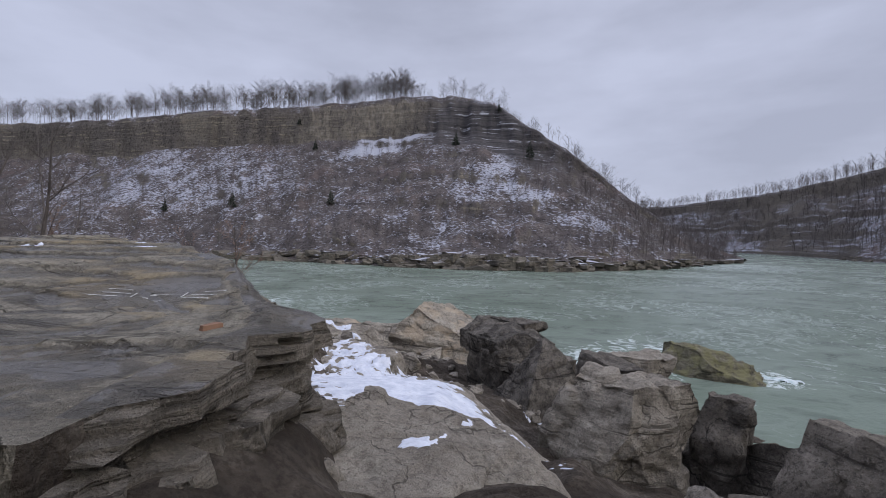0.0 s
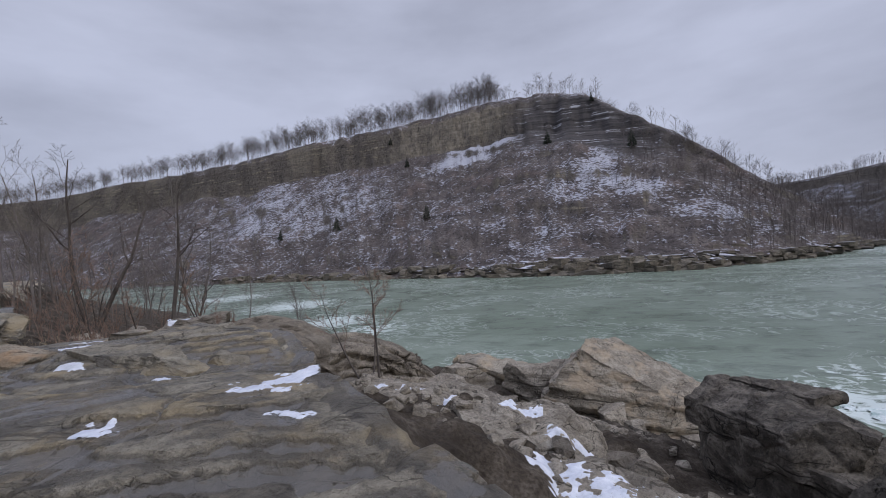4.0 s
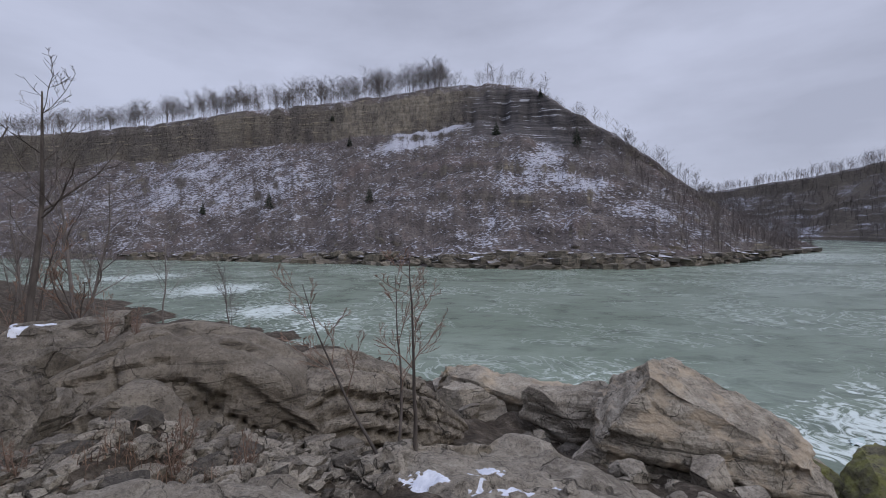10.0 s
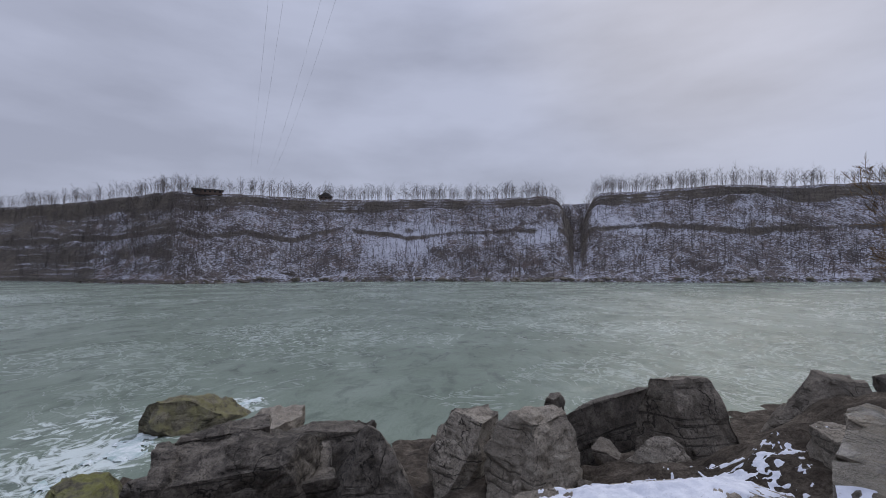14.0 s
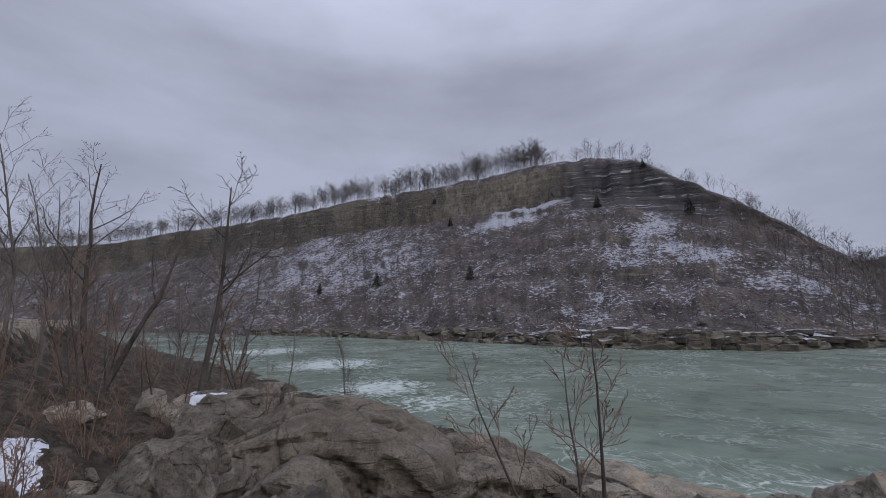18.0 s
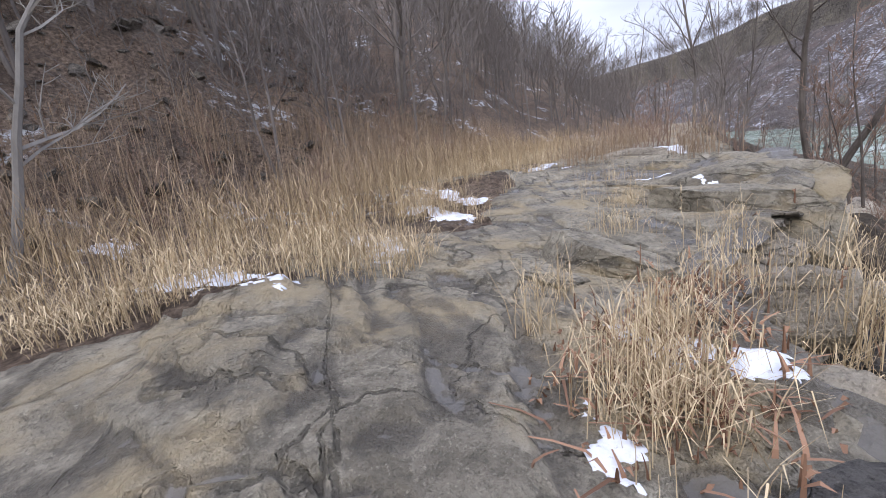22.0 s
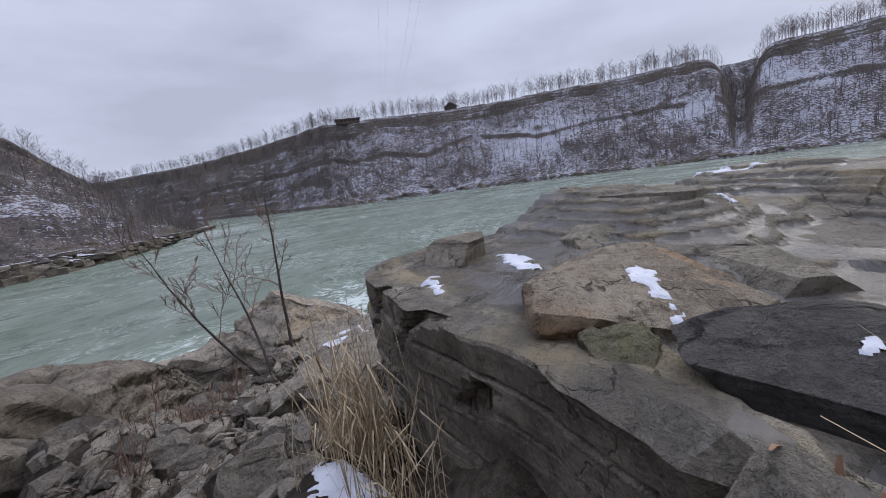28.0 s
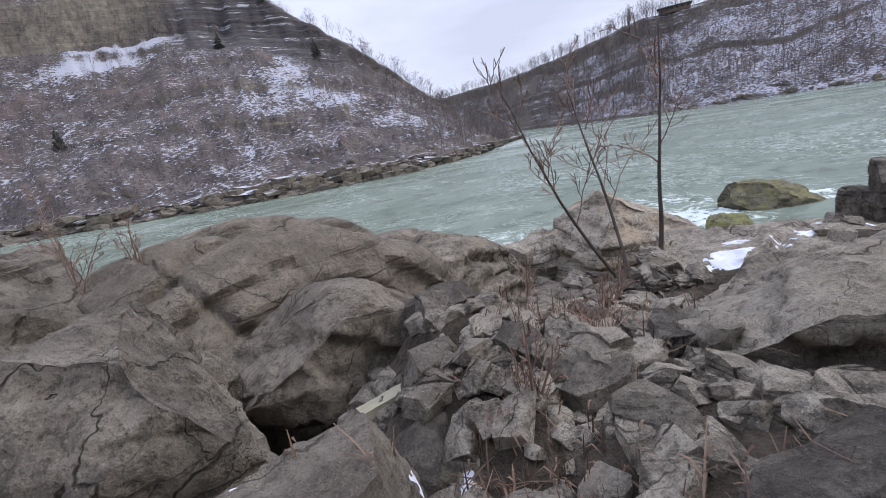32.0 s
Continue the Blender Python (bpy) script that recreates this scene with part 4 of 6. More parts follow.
fold(-16.6, 27.4, 4.7, (9.8, 5.2, 3.5), 14, 11, "large folded grey sandstone outcrop above the river", 0.08, 0.05)
fold(-12.0, 29.6, 4.0, (7.4, 5.4, 3.0), 38, 12, "humped grey sandstone outcrop with vertical cracks", -0.1, -0.06)
boulder(-15.5, 24.6, 7.3, (3.6, 2.0, 3.0), -14, 13, OUTCROP, "wave-shaped pale sandstone block among rubble", (0, 8), strata=0.4, detail=10, wedge=0.35, arch=0.3, rough=0.045, soft=1)
boulder(-17.9, 23.2, 7.95, (2.2, 1.8, 2.6), 20, 14, BROWN, "large angular dark grey boulder among rubble", (6, 8), cuts=8, detail=9)
boulder(-16.5, 21.4, 7.4, (1.4, 1.2, 1.3), 40, 15, BROWN, "rough dark boulder with a snow cap", cuts=8, detail=9)
boulder(-18.9, 20.6, 7.7, (1.8, 1.2, 1.0), 30, 82, BROWN, "low dark boulder beside dry grass", cuts=8, detail=8)
boulder(-20.0, 27.0, 8.15, (3.4, 2.8, 2.9), 30, 16, BROWN, "dark boulder with snow streaks beside bushes", detail=8)
boulder(-17.6, 24.4, 7.2, (2.0, 1.4, 1.6), 70, 17, BROWN, "angular dark grey boulder", detail=7)
boulder(-6.8, 22.9, 6.0, (7.4, 5.4, 1.7), -28, 18, GREY, "broad flat pale sandstone slab dusted with snow", (-6, 7), "rock_slab", strata=0.35, cuts=7, detail=10)
boulder(-11.5, 20.9, 7.05, (4.4, 2.8, 1.2), -10, 19, GREY, "sloping pale sandstone slab below the shelf", (-6, 6), "rock_slab", strata=0.4, cuts=7, detail=10)
boulder(1.0, 33.0, 5.45, (7.6, 4.6, 6.0), -14, 20, TAN, "pointed pale sandstone block at the water's edge", (0, 4), cuts=3, strata=0.45, detail=11, rough=0.06, planes=((0.48, -0.1, 0.87, 0.52), (-0.86, 0.0, 0.5, 0.9), (0.2, -0.8, 0.55, 0.78), (0.75, -0.3, 0.6, 0.85)))
boulder(6.9, 31.4, 2.15, (3.6, 3.0, 3.0), 20, 21, YELLOW, "rounded boulder covered in yellow-green algae", detail=7)
boulder(5.2, 32.6, 1.6, (2.4, 2.2, 2.4), 50, 22, YELLOW, "small algae-covered boulder beside the water", detail=6)
boulder(20.5, 35.9, 2.1, (6.4, 3.8, 3.6), -25, 23, MOSSY, "mossy tan boulder standing in the river", wedge=0.35, detail=8)
boulder(-4.8, 40.4, 2.3, (10, 4.5, 3.4), -30, 24, TAN, "long flat tan rock at the water's edge", (0, 4), "rock_slab", strata=0.5, detail=8)
boulder(-8.5, 37.5, 2.9, (4, 3.4, 3), 15, 25, GREY, "broken sandstone block near the water", detail=7)
boulder(-3.0, 36.0, 3.2, (4.2, 2.6, 2.4), -35, 26, GREY, "layered sandstone block near the water", strata=0.4, detail=7)
bedded(3.4, 23.2, 5.7, (5.4, 2.8, 4.2), -61, 27, DARK, "long dark layered block with flat top", (0, 1), "rock_block", beds=(0.27, 0.73), cuts=5, detail=10, rough=0.06)
boulder(4.0, 23.9, 6.0, (2.4, 1.2, 0.8), -61, 74, DARK, "small broken slab lying on the layered block", name="rock_slab", cuts=5, detail=7)
boulder(9.2, 25.6, 4.1, (4.2, 3.4, 4), 20, 28, GREY, "grey boulder behind the layered block", detail=7)
boulder(4.1, 19.4, 6.15, (4.2, 3.6, 5.0), 20, 29, DARK, "dark pointed boulder with snow on its face", cuts=5, detail=10, rough=0.06, planes=((-0.8, 0.1, 0.62, 0.58), (0.1, -0.78, 0.6, 0.6), (0.8, 0.2, 0.5, 0.62), (0, 0.75, 0.6, 0.66)))
boulder(7.6, 22.1, 4.75, (3.0, 2.6, 4.6), 60, 70, DARK, "dark boulder behind the pointed one", cuts=10, detail=8)
boulder(6.4, 16.8, 5.75, (2.6, 2.2, 4.0), 15, 30, GREY, "pale grey boulder wedged behind a dark block", detail=8)
boulder(4.5, 14.7, 6.35, (3.0, 2.7, 4.4), -12, 31, GREY, "large grey-brown block with a flat broken top", cuts=7, detail=10, rough=0.09, planes=((-0.7, -0.6, 0.4, 0.85), (0.5, 0.6, 0.7, 0.8)))
boulder(6.6, 13.9, 6.25, (0.75, 1.1, 3.6), 20, 71, DARK, "narrow upright stone standing between boulders", (4, -3), cuts=7, detail=8)
boulder(7.9, 12.0, 5.7, (1.1, 5.4, 2.8), 16, 33, DARK, "long dark slab tilted down to the water", (-14, 8), "rock_slab", cuts=4, detail=10, rough=0.03)
boulder(4.7, 10.9, 5.7, (2.0, 1.7, 2.6), 40, 72, GREY, "pale broken block below the snow", cuts=8, detail=8)
boulder(5.9, 9.3, 7.1, (2.7, 2.3, 4.4), 25, 32, BROWN, "upright grey-brown boulder with fractured faces", (3, 10), detail=10, cuts=4, rough=0.05, planes=((-0.85, 0.1, 0.4, 0.72), (0.6, -0.3, 0.7, 0.7)))
boulder(5.0, 6.0, 7.45, (2.6, 2.3, 4.0), 10, 34, BROWN, "blocky brown-grey boulder below the shelf", detail=9, cuts=8)
boulder(3.2, 8.0, 6.5, (1.9, 1.5, 1.8), 60, 35, DARK, "broken dark block below the shelf", detail=8)
boulder(2.6, 4.6, 7.95, (3.2, 2.0, 2.4), -10, 36, DARK, "dark slab at the foot of the willow", name="rock_slab", detail=8)
boulder(-0.3, 13.6, 6.3, (9.4, 3.9, 1.6), 121, 73, GREY, "tilted grey slab carrying a sheet of snow", (6, 4), "rock_slab", cuts=4, detail=11, rough=0.02)
boulder(-14.5, 16.25, 9.2, (1.8, 1.3, 0.46), 15, 37, ORANGE, "flat orange-tinged sandstone block on the shelf", (2, -3), "rock_slab", strata=0.12, detail=11, rough=0.03, cuts=6)

boulder(-9.9, 15.55, 9.3, (3.0, 1.3, 0.9), -17, 41, SHELF, "raised wet sandstone slab lying on the shelf", (2, 2), "rock_slab", detail=10, rough=0.03, cuts=6)
boulder(-15.8, 15.4, 9.17, (1.3, 0.85, 0.34), 105, 42, WETDARK, "dark wet slab lying at the shelf's edge", (2, -3), "rock_slab", detail=11, rough=0.03, cuts=7)
boulder(-16.85, 16.0, 9.0, (0.95, 0.6, 0.7), 25, 85, TAN, "pale block at the lip of the gap", (3, 4), detail=9, cuts=8)
boulder(-18.5, 17.25, 8.95, (1.1, 0.7, 0.8), 40, 86, GREY, "pale block under the shelf's edge", (4, -3), detail=9, cuts=8)
boulder(-17.9, 18.1, 8.3, (1.7, 1.2, 0.9), 28, 83, WETDARK, "dark wet slab in the gap below the shelf", (3, 2), "rock_slab", detail=11, rough=0.03, cuts=6)
boulder(-16.6, 18.0, 7.75, (2.0, 1.4, 0.9), -20, 84, GREY, "pale slab in the gap below the shelf", (2, 6), "rock_slab", detail=11, rough=0.04, cuts=7)
boulder(-14.4, 13.9, 9.12, (1.1, 0.7, 0.6), 30, 43, GREY, "thin grey slab lying on the shelf", (2, 3), "rock_slab", detail=10, rough=0.03)
boulder(-15.75, 16.2, 9.08, (0.5, 0.32, 0.5), 25, 44, MOSSY, "small greenish block on the shelf's edge", detail=8)
boulder(-13.0, 18.05, 9.2, (1.2, 0.7, 0.7), 22, 45, TAN, "flat greenish slab at the corner of the shelf", (2, 1), "rock_slab", detail=10, rough=0.03)
boulder(-16.9, 16.75, 8.35, (0.7, 0.5, 0.4), 60, 46, GREY, "pale block in the gap below the shelf", detail=8)
boulder(-19.4, 15.9, 9.25, (1.6, 0.9, 0.8), 35, 47, SHELF, "low sandstone slab on the shelf", (1, 2), "rock_slab", detail=10, rough=0.03)
boulder(-22.8, 20.2, 9.5, (3.4, 1.5, 0.9), 38, 48, SHELF, "broken sandstone slab along the shelf's edge", (2, 1), "rock_slab", detail=10, rough=0.03, strata=0.1)
boulder(-20.6, 18.6, 9.4, (2.4, 1.2, 0.9), 42, 49, SHELF, "broken sandstone slab along the shelf's edge", (1, 2), "rock_slab", detail=10, rough=0.03, strata=0.1)
boulder(-26.6, 20.9, 9.75, (2.6, 1.1, 0.9), 30, 50, GREY, "stack of thin sandstone slabs on the shelf", (1, 2), "rock_slab", detail=10, rough=0.03, strata=0.1)
# loose flags lying over the shelf further on
rnd = random.Random(17)
for x, y, lx, ly, turn in [(-19.9, 16.6, 1.5, 0.8, 30), (-21.2, 17.4, 1.9, 0.9, 38), (-22.6, 18.3, 2.2, 1.0, 34), (-20.9, 18.3, 1.3, 0.7, 50), (-24.2, 18.9, 2.4, 1.1, 30), (-23.8, 20.1, 1.8, 0.8, 40), (-25.6, 20.4, 2.2, 0.9, 33),
                           (-18.6, 14.5, 1.3, 0.7, 25), (-19.6, 15.2, 1.7, 0.7, 28), (-27.4, 20.6, 2.4, 1.0, 30), (-13.4, 15.2, 1.6, 0.8, 12), (-12.2, 16.6, 1.5, 0.7, 18), (-8.6, 15.9, 1.4, 0.7, -15)]:
    boulder(x, y, gz(x, y) + rnd.uniform(0.035, 0.06), (lx, ly, 0.55), turn, rnd.randrange(900), SHELF, "thin flat sandstone flag lying on the shelf", (rnd.uniform(-2, 2), rnd.uniform(-2, 2)), "rock_slab", "loose flags", cuts=6, detail=10, rough=0.02)
boulder(-2.6, 17.4, 6.3, (4.6, 3.2, 2.2), -40, 51, GREY, "sloping grey sandstone slab beside the snow", (4, 6), "rock_slab", detail=9, strata=0.4)
boulder(0.55, 8.3, 7.5, (3.0, 2.3, 1.3), -20, 52, GREY, "weathered grey slab below the shelf", (-4, 6), "rock_slab", detail=11, strata=0.14, rough=0.06, cuts=9)
boulder(-0.5, 6.3, 7.9, (1.5, 1.3, 1.1), 30, 87, TAN, "pale weathered block under the shelf's edge", (3, 8), detail=10, strata=0.2, rough=0.08, cuts=9)
boulder(-0.7, 7.6, 7.75, (1.2, 1.2, 1.2), 10, 88, GREY, "fissured block under the shelf's edge", (4, 6), detail=10, strata=0.2, rough=0.08, cuts=9)
boulder(-3.2, 21.0, 5.9, (4.4, 3.4, 2.2), 25, 53, GREY, "cracked grey slab dusted with snow", (3, 6), "rock_slab", detail=9)
boulder(-22.0, 30.8, 7.3, (4.5, 3, 3), 40, 54, BROWN, "dark boulder behind the slender tree", detail=7)
boulder(-26.5, 33.5, 6.8, (4.8, 3.2, 3), 20, 55, TAN, "pale rock near the trees by the river", detail=7)
boulder(-20, 36, 5.2, (5, 3.4, 3.2), -20, 56, GREY, "grey rock on the bank above the water", detail=7)
boulder(-27, 45, 3.4, (5, 3.4, 3.2), 30, 57, TAN, "tan rock on the bank above the water", detail=7)
boulder(-16, 40, 3.6, (4.4, 3.4, 3), 60, 58, GREY, "grey rock on the bank above the water", detail=7)


# ---------------------------------------------------------------- dropping things on the ground
bpy.context.view_layer.update()
DEPS = bpy.context.evaluated_depsgraph_get()


def drop(x, y, z0=60.0):
    hit, p, n, _, ob, _ = scene.ray_cast(DEPS, Vector((x, y, z0)), Vector((0, 0, -1)))
    return (p.z, n) if hit else (0.0, Vector((0, 0, 1)))


# ---------------------------------------------------------------- loose stones
STONES = [rock_mesh("stone", (1, rnd_y, rnd_z), 200 + i, (GREY, DARK, GREY, BROWN)[i % 4], cuts=8, detail=3, rough=0.06)
          for i, (rnd_y, rnd_z) in enumerate([(0.8, 0.6), (0.7, 0.5), (0.9, 0.7), (0.6, 0.35), (0.75, 0.8), (0.55, 0.3), (0.85, 0.5), (0.7, 0.65)])]


def stones(n, box, sizes, seed, test=None, big=0.35):
    rnd = random.Random(seed)
    made = 0
    while made < n:
        x, y = rnd.uniform(box[0], box[2]), rnd.uniform(box[1], box[3])
        if bool(inside(np.array(x), np.array(y), PLATEAU)) or (test and not test(x, y)):
            continue
        s = sizes[0] + (sizes[1] - sizes[0]) * rnd.random() ** 2.2
        z, nrm = drop(x, y)
        if z < -0.2 or z - gz(x, y) > 0.3:
            continue
        ob = new("stone", rnd.choice(STONES))
        ob.matrix_world = pose(x, y, z + s * 0.12, rnd.uniform(-14, 14), rnd.uniform(-14, 14), rnd.uniform(0, 360)) @ Matrix.Scale(s, 4)
        tagged(ob, "loose angular grey stone in the rubble", "stone", "loose stones")
        made += 1


stones(150, (-20, 18.8, -10, 26.5), (0.3, 1.0), 1)
stones(40, (-9, 19, 3, 30), (0.4, 1.4), 2)
stones(40, (-30, 27, -8, 44), (0.5, 1.8), 3)
stones(30, (-6, 30, 20, 42), (0.6, 1.6), 4)
stones(25, (3, -4, 12, 15), (0.5, 1.5), 5)


def rubble(n, box, sizes, seed):
    """Small broken stones between the larger ones, as one mesh."""
    r = np.random.RandomState(seed)
    temp = []
    for i in range(6):
        m = rock_mesh("tmp", (1, 0.75, 0.55), 400 + i, GREY, cuts=7, detail=0.9, rough=0.04)
        temp.append((np.array([v.co[:] for v in m.vertices]), np.array([p.vertices[:] for p in m.polygons])))
        bpy.data.meshes.remove(m)
    V, F, off = [], [], 0
    while n > 0:
        x, y = r.uniform(box[0], box[2]), r.uniform(box[1], box[3])
        if bool(inside(np.array(x), np.array(y), PLATEAU)):
            continue
        z, nrm = drop(x, y)
        n -= 1
        if nrm.z < 0.75 or z > 7.8 or z - gz(x, y) > 0.3:
            continue
        v, f = temp[r.randint(6)]
        s = sizes[0] + (sizes[1] - sizes[0]) * r.rand() ** 2
        q = np.array(pose(0, 0, 0, r.uniform(-25, 25), r.uniform(-25, 25), r.uniform(0, 360)).to_3x3()) * s
        V.append(v @ q.T + np.array([x, y, z + s * 0.1]))
        F.append(f + off)
        off += len(v)
    ob = mesh_ob("rubble", np.concatenate(V), np.concatenate(F).tolist(), GREY)
    tagged(ob, "small broken grey stones filling the rubble bank", "rubble", kind="stuff")


rubble(2600, (-19.5, 18.2, -9.5, 26.5), (0.07, 0.42), 31)
rubble(500, (-8, 17, 5, 30), (0.12, 0.5), 32)


# ---------------------------------------------------------------- snow, white water and small marks
def patch(name, x, y, rx, ry, turn, seed, mat, label, lift=0.014, level=None, ragged=0.8, cell=None, category="snow", kind="", solid=0.0):
    """A thin ragged sheet lying on whatever is below it."""
    cell = cell or max(0.028, min(rx, ry) / 13)
    nx, ny = int(2.6 * rx / cell) + 2, int(2.6 * ry / cell) + 2
    ca, sa = math.cos(radians(turn)), math.sin(radians(turn))
    U, W = np.meshgrid(np.linspace(-1.3, 1.3, nx), np.linspace(-1.3, 1.3, ny))
    X, Y = x + U * rx * ca - W * ry * sa, y + U * rx * sa + W * ry * ca
    f = 1 - np.hypot(U, W) + fbm(X * 1.3 / max(rx, 0.3) + seed, Y * 1.3 / max(rx, 0.3), 5, seed, 0.62) * ragged * 2
    f = f - 0.25 + solid + fbm(X * 5 + seed, Y * 5, 4, seed + 7, 0.7) * 0.7
    Z = np.zeros_like(X)
    for i in range(ny):
        for j in range(nx):
            if f[i, j] > -0.3:
                Z[i, j] = (drop(X[i, j], Y[i, j])[0] if level is None else level)
    T = Z + np.where(f > 0, lift * np.clip(f * 5, 0, 1) * (0.8 + 0.4 * vnoise(X * 9, Y * 9, seed)), -0.03)
    F = []
    for i in range(ny - 1):
        for j in range(nx - 1):
            q = f[i:i + 2, j:j + 2]
            if q.max() > 0 and q.min() > -0.28 and Z[i:i + 2, j:j + 2].max() - Z[i:i + 2, j:j + 2].min() < 0.5 * cell + 0.12:
                a = i * nx + j
                F.append((a, a + 1, a + nx + 1, a + nx))
    if not F:
        return
    root = {k: k for q in F for k in q}

    def top(k):
        while root[k] != k:
            root[k] = root[root[k]]
            k = root[k]
        return k

    for q in F:
        for k in q[1:]:
            root[top(k)] = top(q[0])
    pieces = {}
    for q in F:
        pieces.setdefault(top(q[0]), []).append(q)
    for fs in pieces.values():
        if len(fs) < 5:
            continue
        used = sorted({k for q in fs for k in q})
        ren = {k: i for i, k in enumerate(used)}
        V = np.stack([X.ravel(), Y.ravel(), T.ravel()], 1)[used]
        ob = mesh_ob(name, V, [tuple(ren[k] for k in q) for q in fs], mat, True)
        tagged(ob, label, category, "snow patches" if category == "snow" else "", kind)


SNOWS = [(0.35, 8.6, 0.35, 0.15, 20), (3.5, 17.2, 0.4, 0.25, 20), (-3.0, 15.6, 0.5, 0.3, 0), (-2.6, 17.7, 1.3, 0.6, -20), (-2.4, 20.6, 0.8, 0.3, 20), (-3.9, 21.6, 0.6, 0.3, 0), (-6.1, 14.2, 0.75, 0.42, 60), (-6.0, 13.4, 0.34, 0.24, 20), (-5.5, 12.9, 0.36, 0.11, -10), (-7.1, 12.4, 0.3, 0.14, 10), (-11.5, 12.1, 0.6, 0.12, 10), (-8.9, 14.7, 0.3, 0.09, 20), (-10.9, 14.9, 0.3, 0.1, 0),
         (-6.4, 23.3, 0.5, 0.16, 30), (-7.4, 23.0, 0.4, 0.14, -20), (-6.0, 22.5, 0.6, 0.13, 60), (-8.8, 23.5, 1.0, 0.25, -30), (-7.7, 24.0, 0.4, 0.2, 10), (-23.2, 14.6, 1.0, 0.32, 25), (-20, 11.5, 0.55, 0.17, 10), (-22.5, 13, 0.8, 0.3, 20),
         (-20.8, 13.6, 0.5, 0.22, 10), (-28.2, 18.3, 0.9, 0.3, 20), (-27.3, 17.2, 0.6, 0.3, 0), (-14.75, 15.25, 0.13, 0.07, 15), (-15.9, 15.5, 0.12, 0.07, 0), (-13.5, 17.2, 0.4, 0.13, 30), (-14.3, 17.75, 0.4, 0.09, 30), (-15.0, 16.1, 0.3, 0.08, 10),
         (-20.3, 22.2, 1.0, 0.36, -20), (-18.3, 21.4, 0.6, 0.28, 40), (-21.4, 22.9, 0.7, 0.3, -30), (-18.0, 18.8, 0.75, 0.28, -60), (-17.35, 15.5, 0.5, 0.17, 20), (-16.75, 14.75, 0.28, 0.13, 0), (-19.3, 12.0, 0.9, 0.3, 60), (-21.8, 13.3, 1.0, 0.3, 20), (-24.6, 15.0, 1.0, 0.3, 25), (-20.3, 26.4, 0.7, 0.3, 70), (-20.9, 26.6, 0.4, 0.2, 30),
         (-17.5, 21.5, 0.5, 0.2, 10), (-15.7, 21.6, 0.4, 0.22, 80), (-16.9, 21.75, 0.42, 0.2, 30), (-15.3, 18.3, 0.4, 0.24, 40), (-20.6, 6.3, 1.9, 0.9, 40), (-21.9, 5.6, 1.6, 0.8, 20), (-19.3, 6.9, 0.9, 0.4, 30), (-23.4, 8.3, 1.0, 0.4, 30), (-16.9, 10.1, 0.4, 0.14, 0),
         (-24.6, 19.6, 0.5, 0.2, 30), (-22.6, 19.6, 0.35, 0.15, 10), (-26.2, 21.2, 0.5, 0.2, 20)]
patch("snow_patch", -0.55, 13.7, 3.9, 1.5, 121, 519, SNOW, "large sheet of old snow on a tilted slab", 0.035, ragged=0.22, cell=0.06, solid=0.38)
for i, (x, y, rx, ry, a) in enumerate(SNOWS):
    patch("snow_patch", x, y, rx, ry, a, 500 + i, SNOW, "thin melting snow patch on the rock" if x > -19 else "thin old snow patch among stones and dry grass")
for i, (x, y, rx, ry, a) in enumerate([(16.2, 37.2, 1.8, 0.9, 20), (12.5, 37.4, 1.6, 0.7, 5), (24.4, 34.6, 1.2, 0.4, -20)]):
    patch("white_water", x, y, rx, ry, a, 600 + i, FOAM, "churning white foam beside the rock in the river", 0.08, 0.01, 1.3, 0.1, "foam", "structure")


def stick(x, y, turn, size, mat, label, name="driftwood"):
    bm = bmesh.new()
    bmesh.ops.create_cube(bm, size=1.0, matrix=Matrix.Diagonal((*size, 1)))
    bmesh.ops.subdivide_edges(bm, edges=bm.edges[:], cuts=3, use_grid_fill=True)
    for v in bm.verts:
        v.co += Vector((noise.noise(v.co * 9) * 0.02, noise.noise(v.co * 9 + Vector((5, 0, 0))) * 0.012, noise.noise(v.co * 9 + Vector((0, 7, 0))) * 0.012))
    me = bpy.data.meshes.new(name)
    bm.to_mesh(me)
    bm.free()
    me.materials.append(mat)
    ob = new(name, me)
    ob.matrix_world = pose(x, y, drop(x, y)[0] + size[2] * 0.45, 0, 0, turn)
    tagged(ob, label, "wood")


kw = Mat("split_reddish_wood", 0.8)
kw.color(kw.ramp(kw.noise(6, 5, 0.6, (0.2, 1, 1)), [(0.3, (0.16, 0.085, 0.055)), (0.7, (0.34, 0.20, 0.13))]))
stick(-1.55, 8.25, 70, (0.2, 0.055, 0.045), kw.m, "short split piece of reddish wood on the shelf")
kp = Mat("weathered_plank", 0.9)
kp.color(kp.ramp(kp.noise(5, 5, 0.6, (0.2, 1, 1)), [(0.3, (0.22, 0.2, 0.14)), (0.7, (0.42, 0.4, 0.3))]))
stick(-15.6, 22.75, 8, (0.75, 0.14, 0.1), kp.m, "weathered pale plank lying in the rubble", "plank")

